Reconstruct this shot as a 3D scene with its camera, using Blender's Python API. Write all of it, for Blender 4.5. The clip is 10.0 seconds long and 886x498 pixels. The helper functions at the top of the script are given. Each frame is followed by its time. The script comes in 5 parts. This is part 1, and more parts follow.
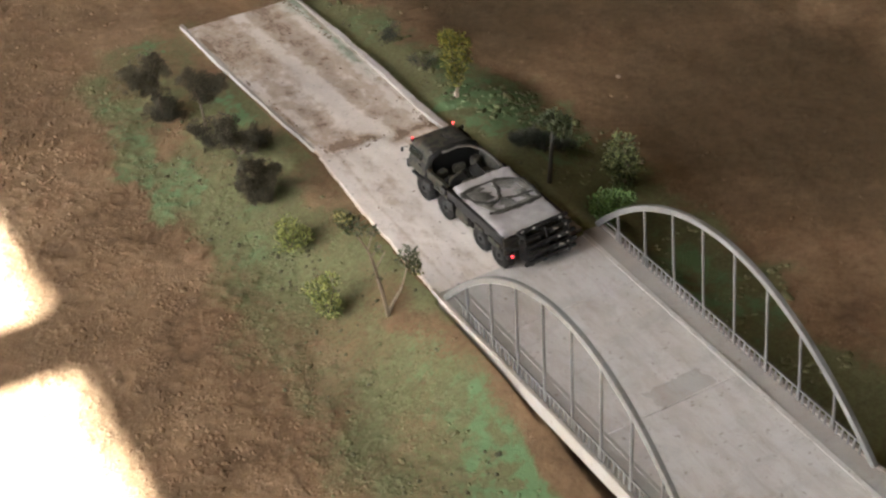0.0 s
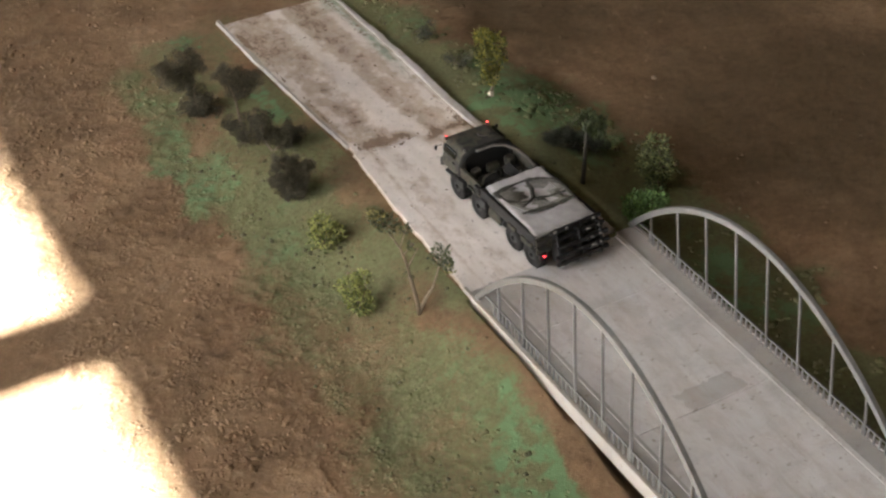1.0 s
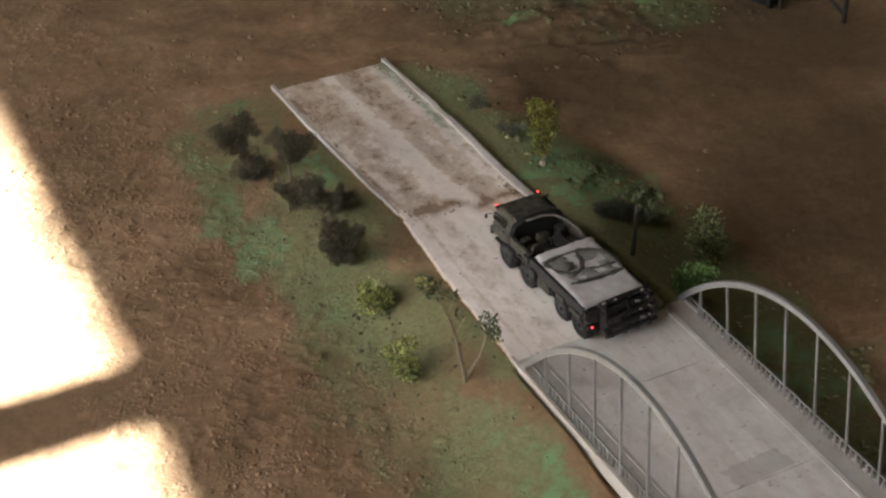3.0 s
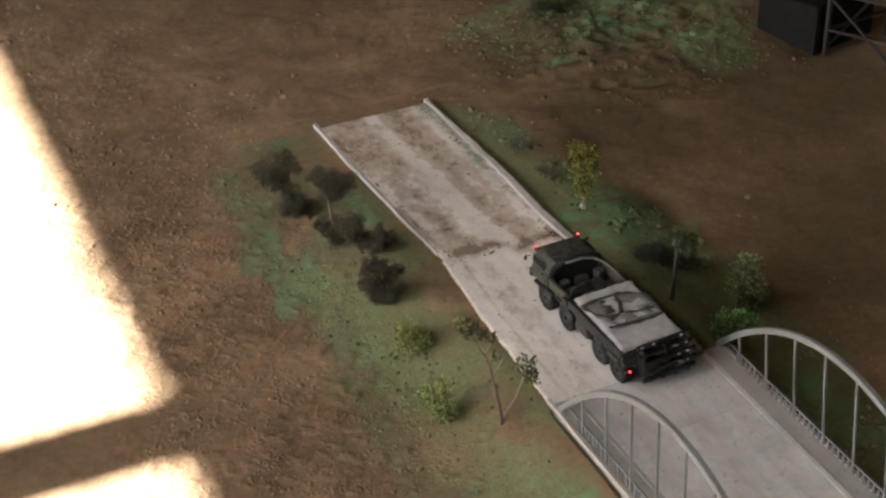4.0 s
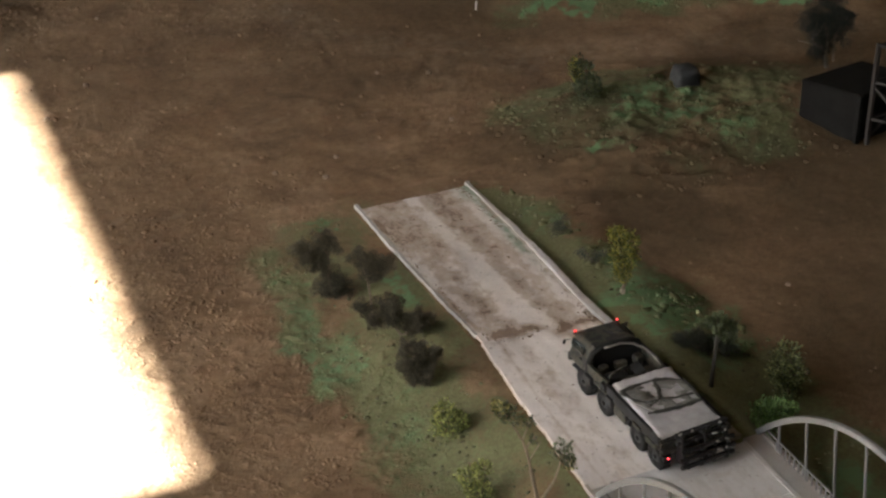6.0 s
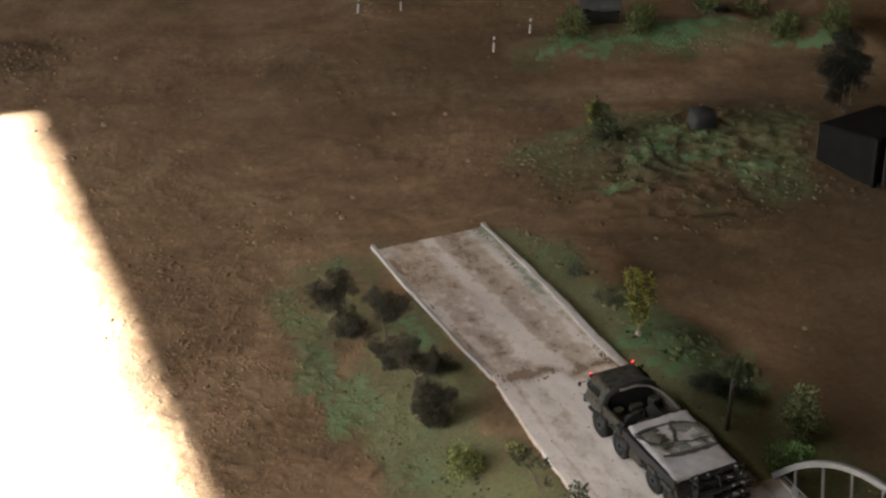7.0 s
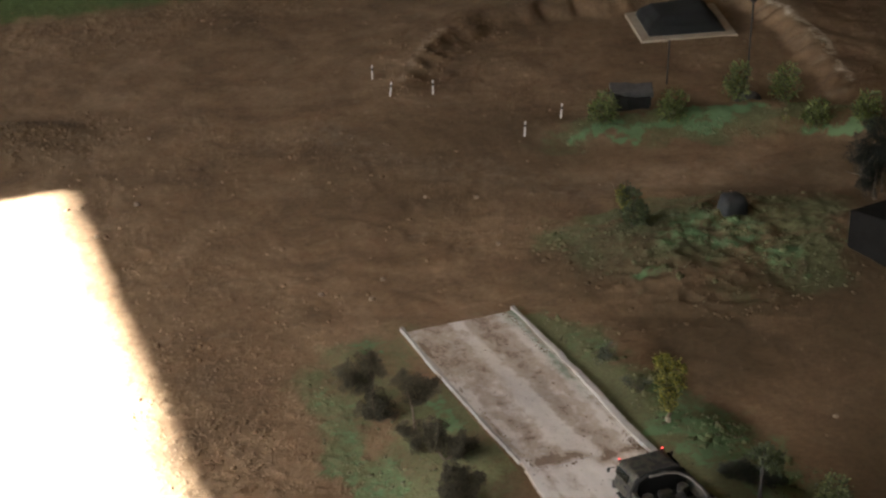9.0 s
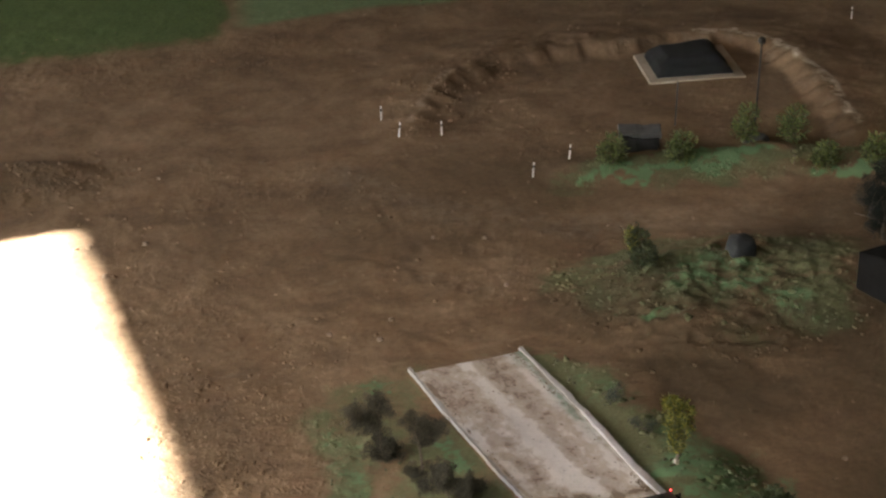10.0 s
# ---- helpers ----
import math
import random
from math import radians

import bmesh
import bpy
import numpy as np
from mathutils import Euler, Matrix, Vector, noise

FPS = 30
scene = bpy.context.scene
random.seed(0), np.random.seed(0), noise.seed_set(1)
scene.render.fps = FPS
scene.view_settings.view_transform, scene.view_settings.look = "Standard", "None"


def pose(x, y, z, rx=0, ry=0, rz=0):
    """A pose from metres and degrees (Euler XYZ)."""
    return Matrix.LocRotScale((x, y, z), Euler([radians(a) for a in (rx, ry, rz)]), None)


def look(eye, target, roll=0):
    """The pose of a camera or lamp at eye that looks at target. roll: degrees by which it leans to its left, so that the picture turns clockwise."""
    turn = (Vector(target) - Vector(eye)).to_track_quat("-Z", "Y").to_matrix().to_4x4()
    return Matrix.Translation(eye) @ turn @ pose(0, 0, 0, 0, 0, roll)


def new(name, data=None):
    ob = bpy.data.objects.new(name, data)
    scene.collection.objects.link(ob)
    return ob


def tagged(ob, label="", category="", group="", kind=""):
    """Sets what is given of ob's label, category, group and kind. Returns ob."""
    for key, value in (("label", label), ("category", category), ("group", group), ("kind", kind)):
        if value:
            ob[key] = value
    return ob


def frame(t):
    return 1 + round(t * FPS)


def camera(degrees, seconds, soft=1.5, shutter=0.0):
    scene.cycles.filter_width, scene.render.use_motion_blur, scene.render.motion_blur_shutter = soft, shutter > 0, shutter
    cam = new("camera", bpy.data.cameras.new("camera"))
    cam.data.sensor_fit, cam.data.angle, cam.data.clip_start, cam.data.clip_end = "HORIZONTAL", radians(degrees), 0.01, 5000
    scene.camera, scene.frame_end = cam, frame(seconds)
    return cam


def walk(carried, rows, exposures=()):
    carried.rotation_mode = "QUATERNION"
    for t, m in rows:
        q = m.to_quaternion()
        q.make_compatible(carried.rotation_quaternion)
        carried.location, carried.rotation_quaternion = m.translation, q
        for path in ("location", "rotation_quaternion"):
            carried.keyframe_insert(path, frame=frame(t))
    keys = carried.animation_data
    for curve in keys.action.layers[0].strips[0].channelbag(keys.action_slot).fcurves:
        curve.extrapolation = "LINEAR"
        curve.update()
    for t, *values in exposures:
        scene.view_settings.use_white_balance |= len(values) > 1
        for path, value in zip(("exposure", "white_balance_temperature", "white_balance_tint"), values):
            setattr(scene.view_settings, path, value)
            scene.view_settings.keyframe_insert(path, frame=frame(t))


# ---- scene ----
# World: x across the road, y along it, z up; the camera stands on a stand 3.4 m over the floor and only turns.
cam = camera(29.0, 10.0, soft=2.4)
walk(cam, [
    (0, pose(0, 0, 3.4, 52.491, 1.190, -30.818)),
    (0.5, pose(0, 0, 3.4, 52.464, 1.212, -30.439)),
    (1, pose(0, 0, 3.4, 52.475, 1.188, -29.452)),
    (1.5, pose(0, 0, 3.4, 52.950, 1.099, -28.238)),
    (2, pose(0, 0, 3.4, 53.487, 1.074, -27.962)),
    (2.5, pose(0, 0, 3.4, 54.117, 1.056, -27.873)),
    (4, pose(0, 0, 3.4, 56.172, 0.873, -25.622)),
    (4.5, pose(0, 0, 3.4, 56.868, 0.851, -25.055)),
    (5, pose(0, 0, 3.4, 57.562, 0.852, -24.710)),
    (5.5, pose(0, 0, 3.4, 58.256, 0.842, -24.371)),
    (7, pose(0, 0, 3.4, 60.327, 0.713, -23.346)),
    (7.5, pose(0, 0, 3.4, 61.021, 0.707, -23.042)),
    (8, pose(0, 0, 3.4, 61.730, 0.696, -22.714)),
    (8.5, pose(0, 0, 3.4, 62.422, 0.636, -22.405)),
    (9, pose(0, 0, 3.4, 63.117, 0.615, -22.165)),
    (9.5, pose(0, 0, 3.4, 63.801, 0.590, -21.928)),
    (10, pose(0, 0, 3.4, 64.476, 0.586, -21.843)),
], exposures=[(0, 5.36), (1.5, 5.00), (2.5, 4.88), (4.5, 4.82), (7, 4.68), (9, 4.78), (10, 5.02)])

# ---- light ----
SUN_ELEVATION = radians(30)
world = bpy.data.worlds.new("sky")
scene.world = world
world.use_nodes = True
sky = world.node_tree.nodes.new("ShaderNodeTexSky")
sky.sky_type = "NISHITA"
sky.sun_disc = False
sky.sun_elevation = SUN_ELEVATION
sky.sun_rotation = radians(270)
world.node_tree.links.new(sky.outputs[0], world.node_tree.nodes["Background"].inputs[0])
world.node_tree.nodes["Background"].inputs[1].default_value = 0.05

sun = new("sun", bpy.data.lights.new("sun", "SUN"))
sun.data.energy = 5.0
sun.data.angle = radians(0.80)
sun.data.color = (1.0, 0.995, 0.985)
sun.matrix_world = look((-8, 5, 8 * math.tan(SUN_ELEVATION)), (0, 5, 0))

WALL_TILT = 0.030            # the window wall runs slightly askew to the road
WALL_X = -6.0
WINDOWS = [(-3.6, -0.4), (0.75, 3.93), (4.24, 7.50), (9.4, 12.6)]   # along y
WIN_BASE, WIN_TOP = 1.9, 4.21
HEADS = [4.196, 4.172, 4.196, 3.45]             # the last, lower window is unseen, added to brighten the far end


def wall_pose():
    return Matrix.Translation((WALL_X, 5, 0)) @ Matrix.Rotation(-math.atan(WALL_TILT), 4, "Z") @ Matrix.Translation((0, -5, 0))


def daylight(m, wide, tall, energy):
    """A warm lamp for the sky's light in a window or in the added roof opening."""
    lamp = new("opening_light", bpy.data.lights.new("opening_light", "AREA"))
    lamp.data.shape = "RECTANGLE"
    lamp.data.size, lamp.data.size_y = wide, tall
    lamp.data.energy = energy
    lamp.data.color = (1.0, 0.90, 0.66)
    lamp.matrix_world = m


MID_Z = (WIN_BASE + WIN_TOP) / 2
for (a, b), head in zip(WINDOWS, HEADS):
    daylight(wall_pose() @ look((0.16, (a + b) / 2, MID_Z), (3, (a + b) / 2, MID_Z)), b - a - 0.1, head - WIN_BASE - 0.1, 2.2)
ROOF_GAP = (-5.0, -3.7, 0.5, 6.5)          # x and y of a made-up opening in the roof
# fill lamp from above left, in the made-up roof opening
daylight(look((-4.35, 3.5, 7.02), (-4.35, 3.5, 0)), 1.2, 5.8, 3.6)


# ---- numbers for noise ----
def hash2(i, j, seed):
    h = (i * 374761393 + j * 668265263 + seed * 1442695041) & 0x7FFFFFFF
    h = ((h ^ (h >> 13)) * 1274126177) & 0x7FFFFFFF
    return ((h ^ (h >> 16)) & 0xFFFF) / 65535.0


def vnoise(x, y, size, seed):
    """Smooth value noise from -1 to 1 with cells of that size."""
    gx, gy = np.asarray(x) / size, np.asarray(y) / size
    i, j = np.floor(gx).astype(np.int64), np.floor(gy).astype(np.int64)
    fx, fy = gx - i, gy - j
    fx, fy = fx * fx * (3 - 2 * fx), fy * fy * (3 - 2 * fy)
    lo = hash2(i, j, seed) * (1 - fx) + hash2(i + 1, j, seed) * fx
    hi = hash2(i, j + 1, seed) * (1 - fx) + hash2(i + 1, j + 1, seed) * fx
    return (lo * (1 - fy) + hi * fy) * 2 - 1


def fnoise(x, y, size, seed, octaves=4, gain=0.5):
    total, amp, norm = 0, 1.0, 0
    for k in range(octaves):
        total = total + amp * vnoise(x + 3.7 * k, y - 5.1 * k, size / 2 ** k, seed + 17 * k)
        norm += amp
        amp *= gain
    return total / norm


def step(a, b, x):
    t = np.clip((x - a) / (b - a), 0, 1)
    return t * t * (3 - 2 * t)


def blob(x, y, cx, cy, rx, ry, turn=0.0):
    """1 in the middle of an ellipse, 0 from its rim on."""
    c, s = math.cos(turn), math.sin(turn)
    dx, dy = x - cx, y - cy
    a, b = (dx * c + dy * s) / rx, (-dx * s + dy * c) / ry
    return 1 - step(0.35, 1.0, np.sqrt(a * a + b * b))


def to_line(x, y, line):
    """Distance from a broken line, and how far along it."""
    best, along, run = np.full(np.shape(x), 1e9), np.zeros(np.shape(x)), 0.0
    for (ax, ay), (bx, by) in zip(line, line[1:]):
        size = math.hypot(bx - ax, by - ay)
        k = np.clip(((x - ax) * (bx - ax) + (y - ay) * (by - ay)) / size ** 2, 0, 1)
        d = np.hypot(x - ax - k * (bx - ax), y - ay - k * (by - ay))
        along = np.where(d < best, run + k * size, along)
        best = np.minimum(best, d)
        run += size
    return best, along


# ---- the lie of the land ----
DECK = 0.12                                  # the top of the bridge deck
NEAR_END, FAR_END, JOINT, FOOT = 2.12, 3.55, 4.42, 5.58
BERM = [(2.98, 8.06), (3.21, 8.40), (3.50, 8.72), (3.86, 8.86), (4.25, 8.90), (4.90, 8.80), (5.36, 8.66), (5.48, 8.42), (5.44, 7.88), (5.31, 7.48), (5.20, 7.13), (5.05, 6.92)]
RUTS = [[(2.52, 7.30), (2.50, 6.92), (2.53, 6.70), (2.45, 6.47), (2.34, 6.18)], [(2.02, 6.84), (2.23, 6.69), (2.43, 6.47), (2.55, 6.20), (2.60, 5.88)], [(1.40, 6.36), (1.68, 6.30), (1.86, 6.22), (2.12, 6.05), (2.30, 5.78)], [(2.95, 6.85), (2.68, 6.46), (2.50, 6.10), (2.42, 5.80)], [(1.55, 6.95), (1.95, 6.69), (2.22, 6.50)]]
CREASES = [[(3.05, 5.66), (3.17, 5.56), (3.33, 5.55)], [(3.20, 5.36), (3.36, 5.30), (3.56, 5.27)]]
HEDGE_BANK = [(3.62, 7.14), (4.1, 7.1), (4.55, 6.95), (5.1, 6.62)]


def road_z(y):
    return np.interp(y, [NEAR_END - 2, NEAR_END, FAR_END, 4.0, JOINT, FOOT], [0.06, DECK, DECK, 0.105, 0.085, 0.012])


def hollow(x, y):
    """Inside the horseshoe of spoil."""
    inside = np.zeros(np.shape(x), bool)
    for (ax, ay), (bx, by) in zip(BERM, BERM[1:] + BERM[:1]):
        cut = (ay > y) != (by > y)
        inside ^= cut & (x < ax + (y - ay) * (bx - ax) / (by - ay + 1e-12))
    return inside


def land(x, y):
    """Height of the soil without its fine crumbs."""
    x, y = np.asarray(x, float), np.asarray(y, float)
    h = 0.018 * fnoise(x, y, 1.3, 3, 3) + 0.0085 * fnoise(x, y, 0.42, 23, 3, 0.45) + 0.0056 * fnoise(x + 0.4 * y, y - 0.4 * x, 0.15, 29, 3, 0.5)
    # bank that carries the road
    side = np.maximum(np.maximum(2.03 - x, x - 2.60), 0)
    wave = 0.05 * vnoise(x, y, 0.35, 8)
    wide = np.where(x > 2.3, 0.24 + 0.20 * step(3.7, 4.2, y), 0.46)
    bank = (road_z(y) - 0.010) * (1 - step(0.0, 1.0, (side + wave * step(0, 0.1, side)) / wide))
    beside = np.maximum(1 - step(2.0, 2.05, x), step(2.61, 2.66, x))
    rise = beside * np.where(x < 2.3, step(2.60, 3.20, y), step(2.85, 3.45, y)) + (1 - beside) * step(3.42, 3.56, y)
    on_land = np.maximum(rise * (1 - step(5.5, 5.75, y)), 1 - step(2.1, 2.3, y))
    h = h * step(0.0, 0.25, side + 0.05 * (x > 2.56) + 1.0 * (y > 5.7)) + bank * on_land
    # dry ditch under the bridge
    ditch = (1 - step(0.0, 0.10, np.maximum(2.11 - x, x - 2.56) + 0.03 * fnoise(x, y, 0.12, 9, 3))) * step(2.15, 2.35, y) * (1 - step(2.9, 3.3, y))
    h = h - 0.06 * ditch
    # green bank between the tracks, bank of the hedge, horseshoe of spoil
    h = h + 0.075 * blob(x, y, 3.66, 5.75, 1.05, 0.60, 0.0) * (1 + 0.20 * vnoise(x, y, 0.30, 4) + 0.07 * vnoise(0.8 * x + 0.6 * y, 0.8 * y - 0.6 * x, 0.085, 5) + 0.22 * np.maximum(vnoise(0.6 * x - 0.8 * y, 0.8 * x + 0.6 * y, 0.046, 15), -0.1) * step(-0.3, 0.2, vnoise(x, y, 0.22, 17)) * (1 - 0.75 * step(3.85, 4.1, x)) + 0.14 * np.maximum(vnoise(0.9 * x - 0.44 * y, 0.44 * x + 0.9 * y, 0.033, 16), 0.0))
    d, _ = to_line(x, y, HEDGE_BANK)
    h = h + 0.054 * (1 - step(0.0, 0.26, d + 0.06 * vnoise(x, y, 0.25, 7))) * (1 + 0.35 * vnoise(x, y, 0.22, 6) + 0.10 * vnoise(x, y, 0.07, 14))
    d, run = to_line(x, y, BERM)
    crest = np.interp(run, [0, 0.35, 0.9, 1.6, 2.6, 3.0, 3.6, 4.2, 4.7], [0.01, 0.04, 0.056, 0.066, 0.074, 0.080, 0.078, 0.065, 0.02])
    crest = crest * (1 + 0.16 * vnoise(x, y, 0.16, 13) + 0.07 * vnoise(x, y, 0.06, 18))
    # a steep face with spade marks on the inner side, a long slope outside
    marks = 0.034 * vnoise(run, 0.0 * run, 0.060, 12) + 0.03 * vnoise(x, y, 0.11, 16)
    face = 1 - step(0.0, 0.17, d + marks)
    slope = 1 - step(0.0, 0.75, d)
    h = h + crest * np.where(hollow(x, y), face, slope)
    # shallow wheel ruts with pushed-up edges, creases at the foot of the green bank
    for k, line in enumerate(RUTS):
        d, run = to_line(x, y, line)
        d = d + 0.028 * vnoise(x, y, 0.07, 24)
        part_of = step(-0.25, 0.35, vnoise(run, 0.0 * run, 0.16, 25 + k))
        h = h + part_of * (0.0020 * (step(0.02, 0.040, d) - step(0.05, 0.110, d)) - 0.0022 * (1 - step(0.0, 0.038, d)))
    for line in CREASES:
        d, _ = to_line(x, y, line)
        d = d + 0.030 * vnoise(x, y, 0.06, 26)
        h = h + 0.006 * (1 - step(0.03, 0.12, d)) - 0.013 * (1 - step(0.0, 0.036, d))
    # heap of clods, worn tracks
    h = h + 0.045 * blob(x, y, 0.86, 8.15, 0.62, 0.36, 0.1) * (0.8 + 0.4 * vnoise(x, y, 0.15, 21))
    h = h - 0.012 * blob(x, y, 2.2, 7.3, 0.9, 0.7, 0.5) - 0.01 * blob(x, y, 3.9, 6.45, 1.3, 0.18, -0.35)
    return h


def rough(x, y):
    """How crumbly the soil lies."""
    r = 0.0030 + 0.0056 * (1 - step(1.35, 1.9, x)) * (1 - step(5.2, 6.4, y)) * step(0.70, 0.98, x)
    r = r + 0.006 * blob(x, y, 3.62, 5.75, 0.95, 0.62) + 0.0026 * blob(x, y, 1.75, 4.3, 0.35, 1.4)
    r = r + 0.0048 * step(0.05, 0.50, fnoise(x, y, 0.7, 33, 3)) * step(5.3, 5.9, y) * (1 - step(8.6, 9.2, y))
    d, _ = to_line(x, y, BERM)
    r = r + 0.004 * (1 - step(0.05, 0.3, d))
    r = r + 0.011 * blob(x, y, 0.95, 8.15, 0.75, 0.42, 0.1)
    return r + 0.007 * step(9.1, 9.6, y) * (1 - step(9.8, 10.1, y)) * (1 - step(2.8, 3.4, x))


def soil(x, y):
    x, y = np.asarray(x, float), np.asarray(y, float)
    crumbs = fnoise(x, y, 0.13, 31, 4, 0.5)
    turned = 0.8 * x + 0.6 * y, 0.8 * y - 0.6 * x
    lumps = np.maximum(vnoise(*turned, 0.055, 41), 0.40) + 0.8 * np.maximum(vnoise(turned[1], turned[0], 0.028, 42), 0.42)
    pits = np.maximum(vnoise(x + 0.3 * y, y - 0.3 * x, 0.036, 43), 0.48) * step(0.0, 0.5, fnoise(x, y, 0.30, 44, 2))
    return land(x, y) + rough(x, y) * (0.45 * crumbs + 1.15 * lumps - 0.45 * pits - 0.55)


def soil_at(x, y):
    return float(soil(np.array([x]), np.array([y]))[0])


GREEN = [  # x, y, half widths, turn, strength of the green flock on the soil
    (1.84, 2.85, 0.18, 0.60, 0.0, 1.0), (1.60, 4.75, 0.16, 0.45, 0.1, 0.80), (1.60, 5.25, 0.16, 0.36, 0.0, 0.80),
    (2.00, 4.90, 0.07, 0.12, 0.0, 1.1), (1.91, 5.53, 0.12, 0.06, 0.0, 0.9), (1.55, 4.55, 0.12, 0.16, 0.0, 0.95),
    (2.70, 4.15, 0.09, 0.20, 0.0, 1.0), (2.85, 3.0, 0.14, 0.30, 0.0, 0.9), (2.78, 4.55, 0.16, 0.30, 0.0, 0.85),
    (3.45, 5.80, 0.62, 0.40, 0.1, 0.95), (3.80, 5.47, 0.36, 0.26, 0.0, 0.9), (3.55, 5.38, 0.40, 0.16, 0.0, 0.5), (3.12, 5.56, 0.12, 0.07, 0.0, 1.1), (3.04, 6.05, 0.26, 0.18, 0.0, 0.62), (4.10, 5.86, 0.42, 0.34, -0.2, 0.78), (3.45, 6.18, 0.55, 0.16, -0.1, 0.70), (3.20, 5.84, 0.42, 0.28, 0.0, 0.78),
    (4.05, 7.03, 0.66, 0.17, -0.28, 1.0), (4.60, 6.88, 0.54, 0.14, -0.38, 1.0), (3.62, 7.10, 0.22, 0.12, -0.2, 0.7), (3.45, 7.02, 0.20, 0.10, -0.2, 0.5), (4.22, 6.86, 0.62, 0.13, -0.3, 0.62),
]
BARE = [(1.90, 3.48, 0.12, 0.26, 0.0), (2.02, 4.20, 0.10, 0.40, 0.0), (1.74, 4.98, 0.12, 0.18, 0.0), (2.02, 5.25, 0.09, 0.28, 0.0), (1.97, 3.2, 0.06, 0.4, 0.0)]


def warped(x, y):
    """Ragged outlines for patches."""
    return x + 0.13 * fnoise(x, y, 0.15, 81, 4, 0.65), y + 0.16 * fnoise(x, y, 0.15, 82, 4, 0.65)


def green(x, y):
    x, y = np.asarray(x, float), np.asarray(y, float)
    x0, y0 = x, y
    x, y = warped(x, y)
    # the thin film over both banks of the road
    wander = 0.16 * fnoise(x, y, 0.30, 57, 3)
    left = np.interp(y, [2.2, 3.17, 3.68, 4.13, 4.56, 5.14, 5.5, 5.7], [1.44, 1.42, 1.48, 1.48, 1.52, 1.49, 1.62, 1.85])
    right = np.interp(y, [2.4, 3.3, 3.57, 3.81, 4.55, 5.03, 5.32, 5.5], [2.98, 3.02, 3.02, 3.00, 2.96, 2.82, 2.68, 2.58])
    west = step(-0.10, 0.16, x - left + wander) * (1 - step(2.12, 2.2, x)) * (1 - step(5.55, 5.75, y + wander))
    east = step(-0.08, 0.14, right - x + wander) * step(2.4, 2.45, x) * (1 - step(5.45, 5.62, y))
    g = np.maximum(0.72 * west, 1.25 * east) * step(2.0, 2.3, y)
    for cx, cy, rx, ry, turn in BARE:
        g = g * (1 - 0.72 * blob(x, y, cx, cy, rx, ry, turn))
    for cx, cy, rx, ry, turn, s in GREEN:
        g = np.maximum(g, s * blob(x, y, cx, cy, rx, ry, turn))
    speckle = fnoise(x0, y0, 0.10, 51, 4, 0.7) + 0.8 * fnoise(x0, y0, 0.36, 53, 2)
    g = g * np.where((x0 > np.interp(y0, [3.6, 4.0, 4.4], [1.99, 2.015, 2.045])) & (x0 < 2.54) & (y0 < 5.6), 0, 1)
    g = g * (1 - step(1.885, 1.945, x0 + 0.04 * vnoise(x0, y0, 0.08, 58)) * (x0 < 2.3) * (1 - step(3.0, 3.3, y0)))
    return np.clip(g * (0.98 + 0.75 * speckle), 0, 1)


BRIGHT = [(1.86, 2.72, 0.22, 0.55, 0.0, 1.7), (2.00, 4.90, 0.06, 0.10, 0.0, 1.6), (1.51, 4.69, 0.09, 0.10, 0.0, 0.7), (1.62, 4.58, 0.10, 0.08, 0.0, 0.85), (1.61, 5.20, 0.06, 0.16, 0.0, 0.9), (1.91, 5.53, 0.10, 0.05, 0.0, 0.8), (1.55, 4.55, 0.10, 0.12, 0.0, 0.7), (1.58, 5.15, 0.08, 0.20, 0.0, 0.5), (3.12, 5.56, 0.09, 0.05, 0.0, 0.9),
          (3.76, 7.05, 0.30, 0.10, -0.1, 2.4), (4.28, 7.00, 0.26, 0.13, -0.25, 2.6), (4.02, 7.02, 0.24, 0.07, -0.2, 2.2), (4.15, 7.03, 0.58, 0.075, -0.16, 2.9), (4.80, 6.60, 0.22, 0.08, -0.5, 2.4), (2.70, 4.15, 0.07, 0.16, 0.0, 0.8), (2.85, 3.0, 0.10, 0.2, 0.0, 0.7), (3.56, 5.80, 0.34, 0.22, 0.2, 0.95), (3.72, 5.46, 0.20, 0.16, 0.0, 0.75), (3.05, 6.05, 0.16, 0.12, 0.0, 0.15), (2.64, 4.30, 0.10, 0.22, 0.0, 2.6), (2.80, 4.40, 0.24, 0.60, 0.1, 1.0), (2.66, 5.20, 0.08, 0.12, 0.0, 0.5), (2.78, 4.0, 0.12, 0.12, 0.0, 0.5), (2.82, 3.20, 0.16, 0.42, 0.0, 0.9), (1.72, 4.1, 0.16, 0.35, 0.0, 0.30), (1.62, 4.85, 0.10, 0.4, 0.1, 0.45), (1.86, 3.3, 0.12, 0.3, 0.0, 0.30)]


def bright(x, y):
    x0, y0 = x, y
    x, y = warped(np.asarray(x, float), np.asarray(y, float))
    g = np.zeros(np.shape(x))
    for cx, cy, rx, ry, turn, s in BRIGHT:
        g = np.maximum(g, s * blob(x, y, cx, cy, rx, ry, turn))
    g = g * (1 - step(1.885, 1.945, x0 + 0.04 * vnoise(x0, y0, 0.08, 58)) * (x0 < 2.3) * (1 - step(3.0, 3.3, y0)))
    return np.clip(g * (0.55 + 1.6 * fnoise(x0, y0, 0.07, 55, 4, 0.75)), 0, 1)


